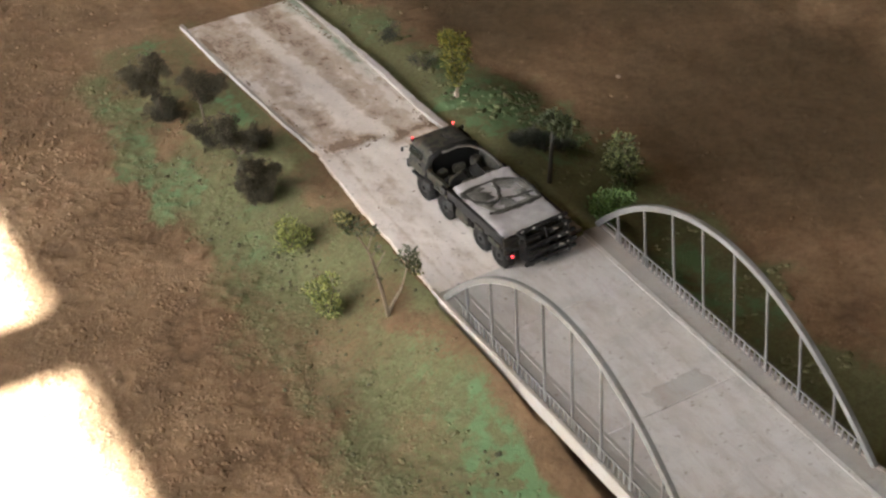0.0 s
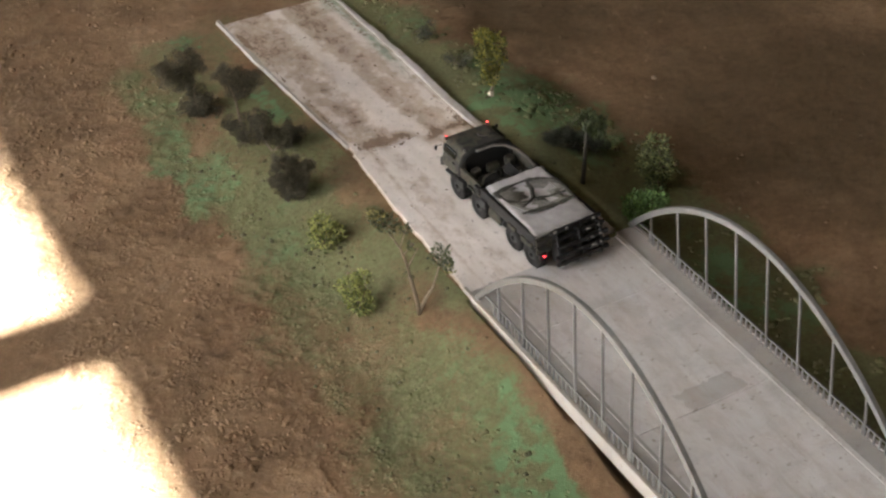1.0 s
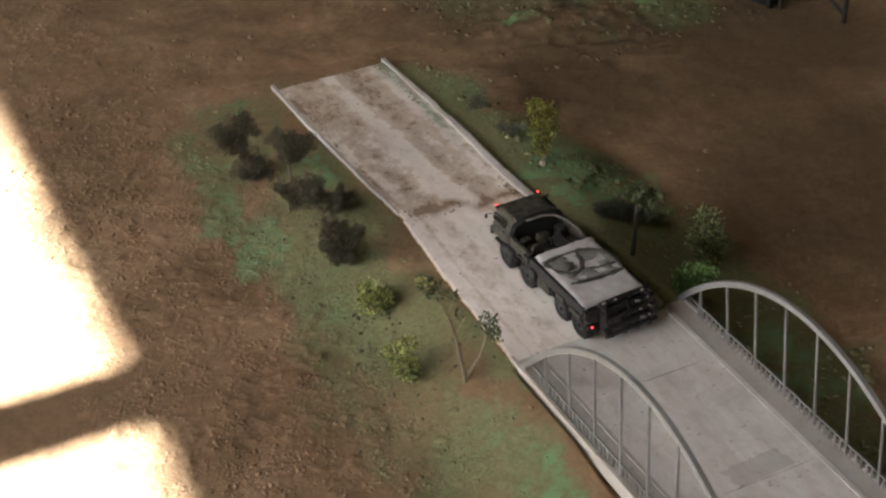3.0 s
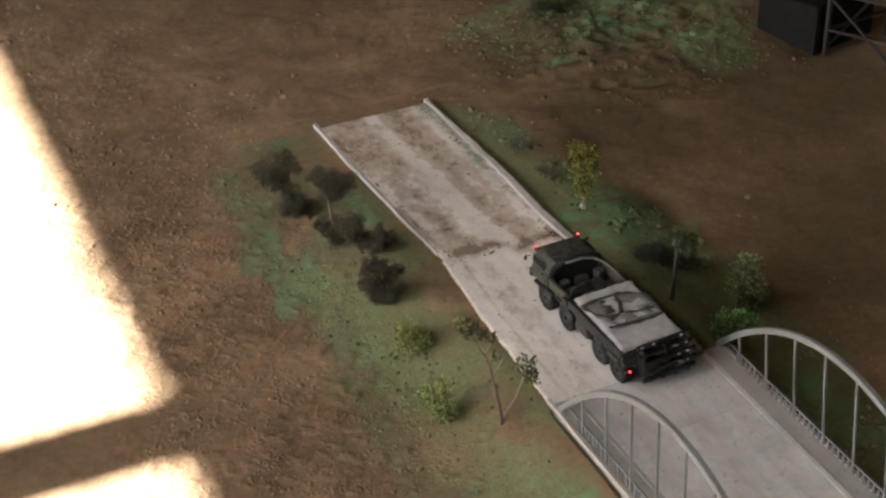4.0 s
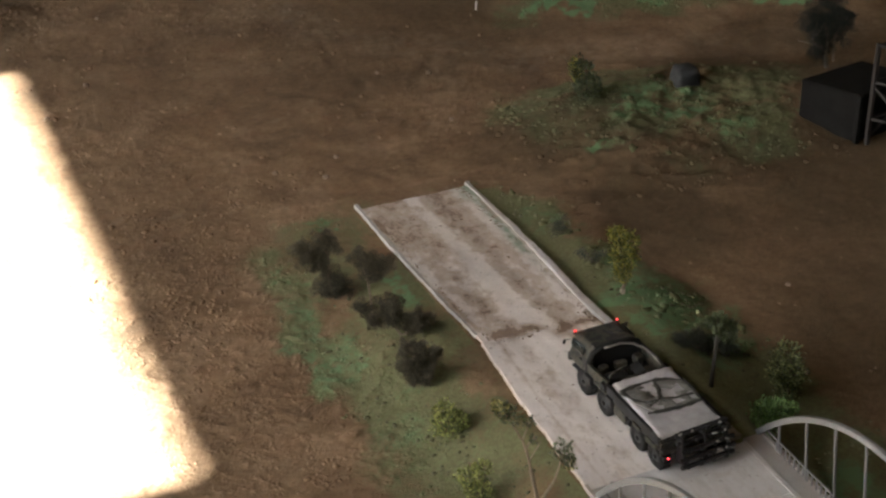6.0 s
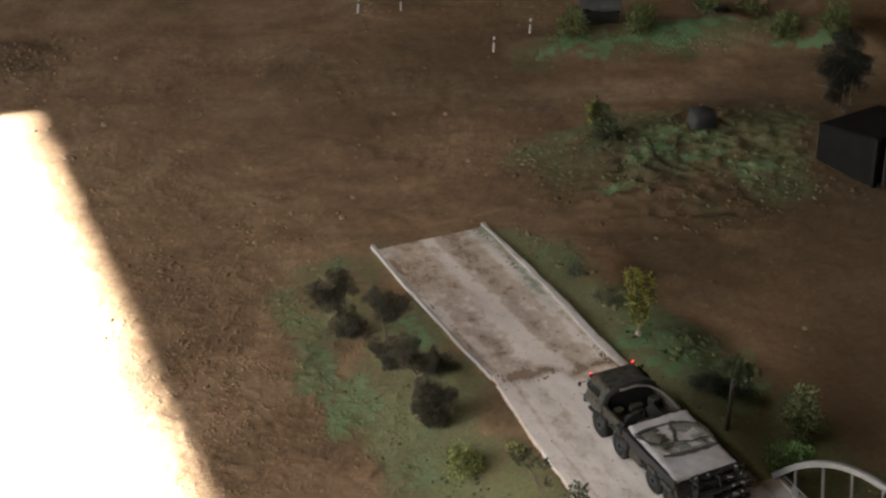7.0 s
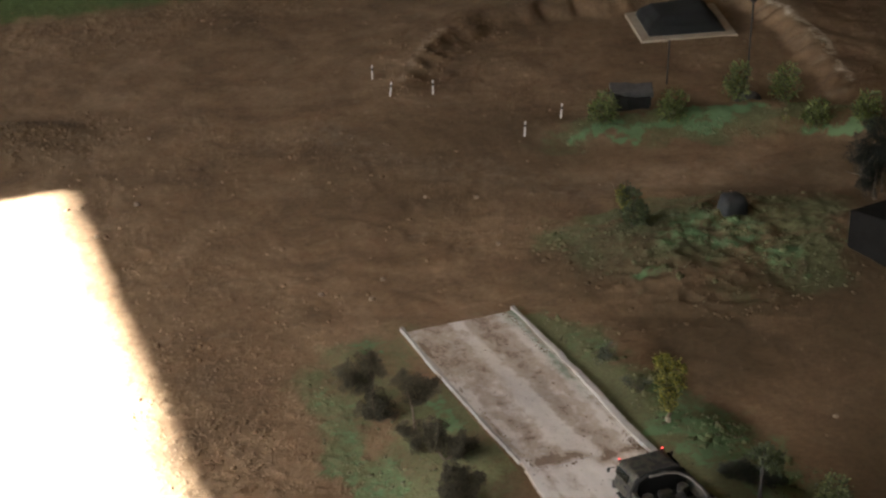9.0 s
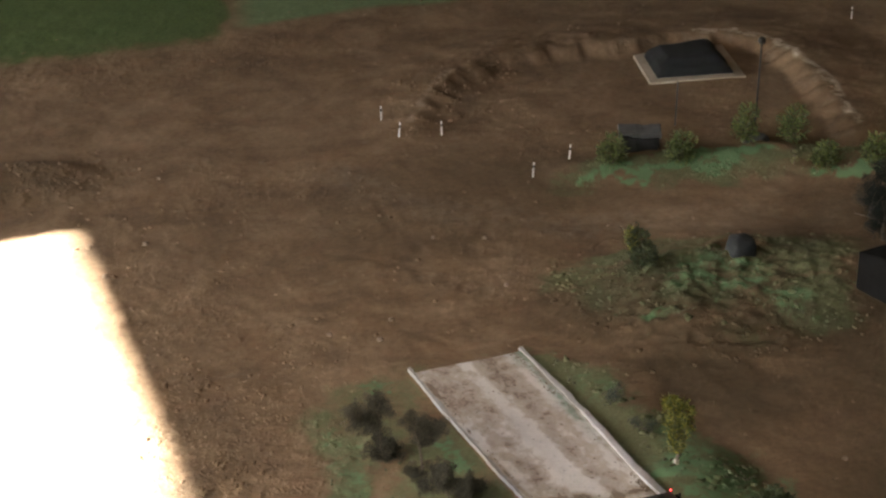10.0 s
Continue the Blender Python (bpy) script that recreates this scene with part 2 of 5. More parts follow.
def turf(x, y):
    edge = 9.97 + 0.10 * vnoise(x, y, 0.6, 61) + 0.05 * vnoise(x, y, 0.12, 62)
    return 0.92 * step(edge - 0.05, edge + 0.16, y - 0.02 * x + 0.10 * fnoise(x, y, 0.09, 64, 3)) * (1 - step(2.48, 2.56, x + 0.06 * vnoise(x, y, 0.2, 63) - 0.25 * (y - 10.0)))


def pale_turf(x, y):
    edge = 10.06 + 0.12 * vnoise(x, y, 0.5, 66) + 0.06 * (x - 2.6)
    return step(edge, edge + 0.15, y) * step(2.5, 2.75, x - 0.25 * (y - 10.0)) * (1 - step(3.9, 4.5, x))


DRY = [[(5.14, 8.76), (5.36, 8.67), (5.48, 8.46), (5.45, 7.88), (5.32, 7.48), (5.21, 7.13)], [(3.02, 8.12), (3.21, 8.38), (3.50, 8.72)]]


TRACK = [(5.6, 5.9), (4.9, 6.2), (4.04, 6.42), (3.24, 6.66), (2.7, 7.1), (2.45, 7.7)]


def dry(x, y):
    """Pale dried-out soil on the crest of the spoil."""
    crest = np.maximum.reduce([much * (1 - step(0.004, 0.040, to_line(x, y, line)[0] + 0.020 * vnoise(x, y, 0.1, 71))) for much, line in zip((1.5, 0.35), DRY)])
    worn = (1 - step(0.05, 0.20, to_line(x, y, TRACK)[0] + 0.06 * vnoise(x, y, 0.25, 73))) * 0.16
    away, run = to_line(x, y, BERM)
    streaks = 0.18 * step(0.0, 0.5, vnoise(run, 0.0 * run, 0.07, 74)) * (1 - step(0.05, 0.20, away)) * step(1.0, 1.5, run) * hollow(x, y)
    return np.minimum(np.maximum.reduce([crest, worn, streaks]), 1)


def painted_shade(x, y):
    """Falloff of the light right of the road and round the banks, painted as darker soil."""
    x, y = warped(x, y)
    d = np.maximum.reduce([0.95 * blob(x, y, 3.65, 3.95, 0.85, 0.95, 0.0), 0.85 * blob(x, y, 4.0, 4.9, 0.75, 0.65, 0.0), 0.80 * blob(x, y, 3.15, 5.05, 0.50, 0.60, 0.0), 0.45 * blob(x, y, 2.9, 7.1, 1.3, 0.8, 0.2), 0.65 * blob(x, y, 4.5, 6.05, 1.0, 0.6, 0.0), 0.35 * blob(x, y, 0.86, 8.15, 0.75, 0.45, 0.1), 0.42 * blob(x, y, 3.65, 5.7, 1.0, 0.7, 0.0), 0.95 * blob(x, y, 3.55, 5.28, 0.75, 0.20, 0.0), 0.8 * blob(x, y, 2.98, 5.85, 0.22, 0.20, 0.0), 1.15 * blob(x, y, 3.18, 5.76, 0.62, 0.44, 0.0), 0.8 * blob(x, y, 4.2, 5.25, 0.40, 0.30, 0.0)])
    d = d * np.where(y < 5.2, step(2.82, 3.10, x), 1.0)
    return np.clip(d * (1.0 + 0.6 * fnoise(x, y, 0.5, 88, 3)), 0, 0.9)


# ---- materials ----
def shader(name, rough_=0.8, metal=0.0):
    m = bpy.data.materials.new(name)
    m.use_nodes = True
    b = m.node_tree.nodes["Principled BSDF"]
    b.inputs["Roughness"].default_value = rough_
    b.inputs["Metallic"].default_value = metal
    return m, m.node_tree.nodes, m.node_tree.links, b


def ramp(nodes, links, source, stops):
    r = nodes.new("ShaderNodeValToRGB")
    while len(r.color_ramp.elements) < len(stops):
        r.color_ramp.elements.new(0.5)
    for e, (p, col) in zip(r.color_ramp.elements, stops):
        e.position, e.color = p, (*col, 1)
    links.new(source, r.inputs[0])
    return r.outputs[0]


def noise_of(nodes, links, scale, detail=6, rough_=0.6, vector=None, distort=0.0):
    n = nodes.new("ShaderNodeTexNoise")
    n.inputs["Scale"].default_value = scale
    n.inputs["Detail"].default_value = detail
    n.inputs["Roughness"].default_value = rough_
    n.inputs["Distortion"].default_value = distort
    if vector is not None:
        links.new(vector, n.inputs["Vector"])
    return n.outputs[0]


def mixed(nodes, links, factor, a, b, kind="MIX"):
    m = nodes.new("ShaderNodeMix")
    m.data_type, m.blend_type = "RGBA", kind
    for s, v in ((m.inputs[0], factor), (m.inputs[6], a), (m.inputs[7], b)):
        if isinstance(v, (int, float)):
            s.default_value = v
        elif isinstance(v, tuple):
            s.default_value = (*v, 1)
        else:
            links.new(v, s)
    return m.outputs[2]


def bumped(nodes, links, b, height, strength=0.5, distance=0.004):
    n = nodes.new("ShaderNodeBump")
    n.inputs["Strength"].default_value = strength
    n.inputs["Distance"].default_value = distance
    links.new(height, n.inputs["Height"])
    links.new(n.outputs[0], b.inputs["Normal"])


def place(nodes):
    c = nodes.new("ShaderNodeTexCoord")
    return c.outputs["Object"]


def stretched(nodes, links, scale):
    c = nodes.new("ShaderNodeTexCoord")
    m = nodes.new("ShaderNodeMapping")
    m.inputs["Scale"].default_value = scale
    links.new(c.outputs["Object"], m.inputs[0])
    return m.outputs[0]


def attribute(nodes, name):
    a = nodes.new("ShaderNodeAttribute")
    a.attribute_name = name
    return a.outputs["Fac"]


def soil_material():
    m, n, l, b = shader("soil", 0.93)
    b.inputs["Specular IOR Level"].default_value = 0.25
    at = place(n)
    wide = noise_of(n, l, 2.6, 6, 0.62, at, 0.4)
    fine = noise_of(n, l, 38, 8, 0.7, at)
    base = ramp(n, l, wide, [(0.30, (0.122, 0.0797, 0.0452)), (0.5, (0.187, 0.1215, 0.0680)), (0.70, (0.262, 0.179, 0.107))])
    grain = ramp(n, l, fine, [(0.25, (0.70, 0.67, 0.64)), (0.5, (0.98, 0.97, 0.95)), (0.75, (1.20, 1.17, 1.13))])
    col = mixed(n, l, 1.0, base, grain, "MULTIPLY")
    red = ramp(n, l, noise_of(n, l, 5.5, 4, 0.6, at), [(0.52, (0, 0, 0)), (0.72, (1, 1, 1))])
    col = mixed(n, l, mixed(n, l, 0.45, (0.0, 0.0, 0.0), red), col, (0.215, 0.122, 0.066))
    pale = ramp(n, l, noise_of(n, l, 9.0, 5, 0.65, at), [(0.60, (0, 0, 0)), (0.80, (0.4, 0.4, 0.4))])
    col = mixed(n, l, pale, col, (0.31, 0.24, 0.165))
    dry = ramp(n, l, noise_of(n, l, 14, 5, 0.7, at), [(0.40, (0, 0, 0)), (0.62, (1, 1, 1))])
    col = mixed(n, l, mixed(n, l, 1.0, attribute(n, "dry"), dry, "MULTIPLY"), col, (0.52, 0.43, 0.325))
    # weaker light on the far soil, put in as a darker, redder colour
    col = mixed(n, l, attribute(n, "painted_shade"), col, mixed(n, l, 1.0, grain, (0.131, 0.0895, 0.0470), "MULTIPLY"))
    flock = ramp(n, l, noise_of(n, l, 70, 5, 0.7, at), [(0.3, (0.100, 0.098, 0.050)), (0.55, (0.140, 0.152, 0.071)), (0.75, (0.155, 0.200, 0.092))])
    crumb = noise_of(n, l, 85, 6, 0.78, at)

    def speckled(name, gain):
        a = n.new("ShaderNodeMath")
        a.operation = "MULTIPLY_ADD"
        l.new(crumb, a.inputs[0])
        a.inputs[1].default_value, a.inputs[2].default_value = gain, -0.5 * gain
        t = n.new("ShaderNodeMath")
        t.operation = "MULTIPLY_ADD"
        l.new(attribute(n, name), t.inputs[0])
        t.inputs[1].default_value = 1.0
        l.new(a.outputs[0], t.inputs[2])
        return ramp(n, l, t.outputs[0], [(0.12, (0, 0, 0)), (0.80, (0.90, 0.90, 0.90))])

    col = mixed(n, l, speckled("green", 1.25), col, flock)
    # the same painted falloff also darkens the flock
    col = mixed(n, l, attribute(n, "painted_shade"), col, mixed(n, l, 1.0, col, (0.66, 0.66, 0.66), "MULTIPLY"))
    col = mixed(n, l, speckled("bright", 1.3), col, (0.130, 0.228, 0.106))
    grass = ramp(n, l, noise_of(n, l, 45, 5, 0.7, at), [(0.3, (0.042, 0.072, 0.021)), (0.7, (0.092, 0.142, 0.042))])
    col = mixed(n, l, attribute(n, "turf"), col, grass)
    light = ramp(n, l, noise_of(n, l, 30, 5, 0.7, at), [(0.3, (0.105, 0.155, 0.070)), (0.7, (0.160, 0.245, 0.110))])
    col = mixed(n, l, attribute(n, "pale_turf"), col, light)
    l.new(col, b.inputs["Base Color"])
    crumbly = mixed(n, l, 0.55, noise_of(n, l, 110, 6, 0.75, at), noise_of(n, l, 34, 6, 0.7, at, 0.6))
    cells = n.new("ShaderNodeTexVoronoi")
    cells.feature, cells.inputs["Scale"].default_value, cells.inputs["Randomness"].default_value = "SMOOTH_F1", 62, 1.0
    cells.inputs["Smoothness"].default_value = 0.35
    l.new(at, cells.inputs["Vector"])
    clod = ramp(n, l, cells.outputs["Distance"], [(0.12, (1, 1, 1)), (0.50, (0, 0, 0))])
    where = ramp(n, l, noise_of(n, l, 13, 4, 0.65, at), [(0.47, (0, 0, 0)), (0.62, (0.9, 0.9, 0.9))])
    heap = mixed(n, l, 1.0, mixed(n, l, 1.0, clod, where, "MULTIPLY"), attribute(n, "crumble"), "MULTIPLY")
    height = mixed(n, l, 0.8, mixed(n, l, 1.0, crumbly, ramp(n, l, attribute(n, "crumble"), [(0.0, (0.70, 0.70, 0.70)), (0.7, (1, 1, 1))]), "MULTIPLY"), heap, "ADD")
    bumped(n, l, b, height, 0.65, 0.011)
    return m


def plain(name, colour, rough_=0.8, spread=0.18, scale=40, metal=0.0, bump=0.3, distance=0.002):
    """Paint, cloth, bark and the like: a colour with fine and wide variation."""
    m, n, l, b = shader(name, rough_, metal)
    at = place(n)
    lo, hi = tuple(c * (1 - spread) for c in colour), tuple(min(1, c * (1 + spread)) for c in colour)
    col = ramp(n, l, noise_of(n, l, scale, 6, 0.65, at), [(0.3, lo), (0.7, hi)])
    wide = ramp(n, l, noise_of(n, l, scale * 0.12, 3, 0.5, at), [(0.3, (0.86, 0.86, 0.86)), (0.7, (1.1, 1.1, 1.1))])
    l.new(mixed(n, l, 1.0, col, wide, "MULTIPLY"), b.inputs["Base Color"])
    bumped(n, l, b, noise_of(n, l, scale * 3, 5, 0.7, at), bump, distance)
    return m


def leafy(name, dark, bright, rough_=0.6):
    """Leaves: each one of its own tone."""
    m, n, l, b = shader(name, rough_)
    b.inputs["Specular IOR Level"].default_value = 0.5 if rough_ < 0.9 else 0.1
    g = n.new("ShaderNodeNewGeometry")
    col = ramp(n, l, g.outputs["Random Per Island"], [(0.0, dark), (0.6, tuple((p + q) / 2 for p, q in zip(dark, bright))), (1.0, bright)])
    l.new(col, b.inputs["Base Color"])
    return m


def concrete(name, dirt, white=(0.62, 0.602, 0.582), stripe=False):
    """Whitewashed plaster with tracked-in soil."""
    m, n, l, b = shader(name, 0.85)
    at = place(n)
    run = stretched(n, l, (9, 1.3, 1))
    base = ramp(n, l, noise_of(n, l, 7, 6, 0.6, at), [(0.3, tuple(c * 0.86 for c in white)), (0.7, white)])
    smear = ramp(n, l, noise_of(n, l, 1.6, 6, 0.62, run), [(0.46, (0, 0, 0)), (0.78, (dirt, dirt, dirt))])
    col = mixed(n, l, smear, base, (0.345, 0.287, 0.24))
    if stripe:
        brown = ramp(n, l, noise_of(n, l, 70, 6, 0.75, at), [(0.3, (0.295, 0.224, 0.160)), (0.7, (0.465, 0.375, 0.288))])
        speck = n.new("ShaderNodeMath")
        speck.operation = "MULTIPLY_ADD"
        l.new(noise_of(n, l, 62, 7, 0.78, stretched(n, l, (1, 0.5, 1))), speck.inputs[0])
        speck.inputs[1].default_value = 0.75
        speck.inputs[2].default_value = -0.375
        total = n.new("ShaderNodeMath")
        total.operation = "ADD"
        l.new(attribute(n, "dirt"), total.inputs[0])
        l.new(speck.outputs[0], total.inputs[1])
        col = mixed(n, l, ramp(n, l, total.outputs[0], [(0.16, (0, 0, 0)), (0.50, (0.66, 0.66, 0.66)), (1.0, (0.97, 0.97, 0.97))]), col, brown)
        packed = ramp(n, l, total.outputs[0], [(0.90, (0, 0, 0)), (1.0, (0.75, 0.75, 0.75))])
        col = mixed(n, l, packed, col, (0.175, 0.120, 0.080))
        col = mixed(n, l, attribute(n, "moss"), col, (0.22, 0.30, 0.22))
    wear = 0.30 if stripe else 0.62
    spots = ramp(n, l, noise_of(n, l, 46, 4, 0.55, at), [(0.63, (0, 0, 0)), (0.71, (0.60, 0.60, 0.60))])
    col = mixed(n, l, spots, col, (0.20, 0.165, 0.13))
    scuff = ramp(n, l, noise_of(n, l, 7, 7, 0.72, stretched(n, l, (3.0, 1.0, 1)), 0.7), [(0.46, (0, 0, 0)), (0.60, (wear * 0.48, wear * 0.48, wear * 0.48)), (0.76, (wear, wear, wear))])
    col = mixed(n, l, scuff, col, (0.32, 0.275, 0.235))
    patches = ramp(n, l, noise_of(n, l, 11, 5, 0.7, at, 0.6), [(0.56, (0, 0, 0)), (0.78, (dirt * 0.7, dirt * 0.7, dirt * 0.7))])
    col = mixed(n, l, patches, col, (0.25, 0.175, 0.12))
    if not stripe:
        smudge = ramp(n, l, noise_of(n, l, 5, 6, 0.68, stretched(n, l, (1.0, 1.6, 1)), 0.8), [(0.50, (0, 0, 0)), (0.66, (0.45, 0.45, 0.45)), (0.80, (0.7, 0.7, 0.7))])
        col = mixed(n, l, smudge, col, tuple(0.62 * c for c in white))
    l.new(col, b.inputs["Base Color"])
    bumped(n, l, b, noise_of(n, l, 90, 6, 0.7, at), 0.4, 0.003)
    return m


def glow(name, colour, strength):
    m, n, l, b = shader(name, 0.3)
    b.inputs["Base Color"].default_value = (*colour, 1)
    b.inputs["Emission Color"].default_value = (*colour, 1)
    b.inputs["Emission Strength"].default_value = strength
    return m


SOIL = soil_material()
CLOD = plain("clod", (0.150, 0.102, 0.065), 0.95, 0.35, 60)
MOSS = plain("moss", (0.074, 0.076, 0.036), 0.95, 0.45, 60)
STONE = plain("stone", (0.21, 0.150, 0.100), 0.85, 0.3, 50)
DARK_STONE = plain("dark_stone", (0.022, 0.023, 0.022), 0.85, 0.3, 30)
BRIDGE_DECK = concrete("bridge_deck", 0.62, (0.555, 0.545, 0.525))
ROAD = concrete("road", 0.22, (0.72, 0.665, 0.61), True)
KERB = concrete("kerb", 0.80, (0.46, 0.44, 0.41))
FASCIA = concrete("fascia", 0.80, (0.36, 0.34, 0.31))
STEEL = plain("painted_steel", (0.150, 0.150, 0.143), 0.5, 0.15, 60)
SCUFF = concrete("scuff", 0.70, (0.42, 0.41, 0.39))
WALKWAY = concrete("walkway", 0.5, (0.36, 0.35, 0.33))
BARK = plain("bark", (0.11, 0.085, 0.06), 0.9, 0.3, 120)
PALE_BARK = plain("pale_bark", (0.155, 0.120, 0.080), 0.85, 0.3, 120)
DARK_BARK = plain("dark_bark", (0.030, 0.027, 0.021), 0.85, 0.3, 120)
CUT_WOOD = plain("cut_wood", (0.42, 0.36, 0.28), 0.8, 0.15, 60)
HEATHER = leafy("heather", (0.040, 0.037, 0.026), (0.120, 0.106, 0.074), 0.95)
HEATHER_DARK = leafy("dark_heather", (0.012, 0.013, 0.011), (0.034, 0.035, 0.030), 0.95)
BOX_LEAF = leafy("box_leaf", (0.044, 0.068, 0.016), (0.38, 0.40, 0.11))
YELLOW_LEAF = leafy("yellow_leaf", (0.028, 0.040, 0.008), (0.270, 0.250, 0.032))
DARK_LEAF = leafy("dark_leaf", (0.017, 0.026, 0.010), (0.074, 0.094, 0.028))
GREY_LEAF = leafy("grey_leaf", (0.030, 0.034, 0.026), (0.090, 0.096, 0.076), 0.95)
# unseen walls and roof, kept dark so that the window light falls off
PLASTER = plain("plaster", (0.18, 0.168, 0.150), 0.9, 0.06, 3)
DARK_ROOF = plain("dark_roof", (0.11, 0.096, 0.080), 0.9, 0.06, 3)
WHITE_POST = plain("white_post", (0.62, 0.59, 0.55), 0.6, 0.12, 60)
BLACK_POST = plain("black_post", (0.02, 0.02, 0.02), 0.6, 0.2, 60)
POLE_DARK = plain("pole_dark", (0.018, 0.016, 0.013), 0.7, 0.2, 60)
BOARD = plain("board", (0.40, 0.33, 0.25), 0.8, 0.15, 20)
TARP = plain("tarp", (0.0085, 0.0090, 0.0085), 0.85, 0.3, 14, bump=0.5, distance=0.006)
BOX_BLACK = plain("box_black", (0.0095, 0.0088, 0.0080), 0.85, 0.3, 14)
BOX_BLACK.node_tree.nodes["Principled BSDF"].inputs["Specular IOR Level"].default_value = 0.1
TIMBER = plain("timber", (0.016, 0.012, 0.009), 0.8, 0.3, 40)

# ---- mesh helpers ----
def mesh_ob(name, verts, faces, material, parent=None, label="", smooth=False):
    me = bpy.data.meshes.new(name)
    me.from_pydata([tuple(v) for v in verts], [], [tuple(f) for f in faces])
    me.materials.append(material)
    if smooth:
        me.polygons.foreach_set("use_smooth", [True] * len(me.polygons))
    me.update()
    ob = new(name, me)
    if parent is not None:
        ob.parent = parent
    if label:
        tagged(ob, label)
    return ob


def part(name, bm, material, parent=None, label="", smooth=False):
    """Links a bmesh as one mesh object under a thing or a part."""
    me = bpy.data.meshes.new(name)
    bm.normal_update()
    bm.to_mesh(me)
    bm.free()
    me.materials.append(material)
    if smooth:
        me.polygons.foreach_set("use_smooth", [True] * len(me.polygons))
    ob = new(name, me)
    if parent is not None:
        ob.parent = parent
    if label:
        tagged(ob, label)
    return ob


def thing(name, label, category, m=None, group="", kind=""):
    ob = tagged(new(name), label, category, group, kind)
    if m is not None:
        ob.matrix_world = m
    return ob


def block(bm, centre, size, bevel=0.0, turn=None):
    """A bevelled box added to bm."""
    made = bmesh.ops.create_cube(bm, size=1)["verts"]
    m = Matrix.Translation(centre) @ (turn or Matrix()) @ Matrix.Diagonal((*size, 1))
    bmesh.ops.transform(bm, matrix=m, verts=made)
    if bevel:
        edges = {e for v in made for e in v.link_edges}
        bmesh.ops.bevel(bm, geom=list(edges), offset=bevel, segments=2, affect="EDGES", profile=0.5)
    return bm


def boxed(centre, size, bevel=0.0, turn=None):
    return block(bmesh.new(), centre, size, bevel, turn)


def drum(bm, a, b, r1, r2=None, sides=12):
    """A capped cylinder or cone from a to b."""
    a, b = Vector(a), Vector(b)
    made = bmesh.ops.create_cone(bm, cap_ends=True, segments=sides, radius1=r1, radius2=r1 if r2 is None else r2, depth=(b - a).length)["verts"]
    bmesh.ops.transform(bm, matrix=Matrix.Translation((a + b) / 2) @ (b - a).to_track_quat("Z", "Y").to_matrix().to_4x4(), verts=made)
    return bm


def rod(a, b, r1, r2=None, sides=12):
    return drum(bmesh.new(), a, b, r1, r2, sides)


def tube(bm, points, radii, sides=8):
    """A tube through the points, closed at both ends."""
    points = [Vector(p) for p in points]
    rings = []
    for k, p in enumerate(points):
        way = (points[min(k + 1, len(points) - 1)] - points[max(k - 1, 0)]).normalized()
        q = way.to_track_quat("Z", "Y")
        r = radii[k] if isinstance(radii, (list, tuple)) else radii
        rings.append([bm.verts.new(p + q @ Vector((r * math.cos(2 * math.pi * s / sides), r * math.sin(2 * math.pi * s / sides), 0))) for s in range(sides)])
    for u, w in zip(rings, rings[1:]):
        for s in range(sides):
            bm.faces.new((u[s], u[(s + 1) % sides], w[(s + 1) % sides], w[s]))
    bm.faces.new(rings[0][::-1])
    bm.faces.new(rings[-1])
    return bm


def leaves(centres, count, long_, wide, rng, fold=0.35, droop=0.0):
    """Folded leaves scattered through balls (x, y, z, radius, squash); returns vertices and faces."""
    verts, faces = [], []
    weight = np.array([c[3] ** 2 for c in centres])
    pick = rng.choice(len(centres), count, p=weight / weight.sum())
    for k in pick:
        cx, cy, cz, r, squash = centres[k]
        d = rng.normal(size=3)
        d /= np.linalg.norm(d) + 1e-9
        rr = r * (0.35 + 0.65 * rng.random() ** 0.5) * (1 + 0.15 * rng.normal())
        p = np.array([cx, cy, cz]) + d * rr * (1, 1, squash)
        out = d + rng.normal(size=3) * 0.7 + (0, 0, 0.35 - droop)
        out /= np.linalg.norm(out)
        side = np.cross(out, rng.normal(size=3))
        side /= np.linalg.norm(side) + 1e-9
        up = np.cross(side, out)
        s = 0.7 + 0.6 * rng.random()
        a, m, t = p, p + out * long_ * s * 0.5, p + out * long_ * s
        n = len(verts)
        verts += [a, m + side * wide * s + up * wide * fold * s, t, m - side * wide * s + up * wide * fold * s]
        faces += [(n, n + 1, n + 2), (n, n + 2, n + 3)]
    return verts, faces


def blades(centres, count, long_, wide, rng):
    """Fine twigs that stand out from the middle of balls."""
    verts, faces = [], []
    weight = np.array([c[3] ** 2 for c in centres])
    pick = rng.choice(len(centres), count, p=weight / weight.sum())
    for k in pick:
        cx, cy, cz, r, squash = centres[k]
        d = rng.normal(size=3)
        d /= np.linalg.norm(d) + 1e-9
        rr = r * (0.2 + 0.75 * rng.random() ** 0.6)
        p = np.array([cx, cy, cz]) + d * rr * (1, 1, squash)
        out = d + rng.normal(size=3) * 0.55 + (0, 0, 0.3)
        out /= np.linalg.norm(out)
        side = np.cross(out, rng.normal(size=3))
        side /= np.linalg.norm(side) + 1e-9
        s = 0.6 + 0.8 * rng.random()
        n = len(verts)
        verts += [p - side * wide, p + side * wide, p + out * long_ * s]
        faces += [(n, n + 1, n + 2)]
    return verts, faces


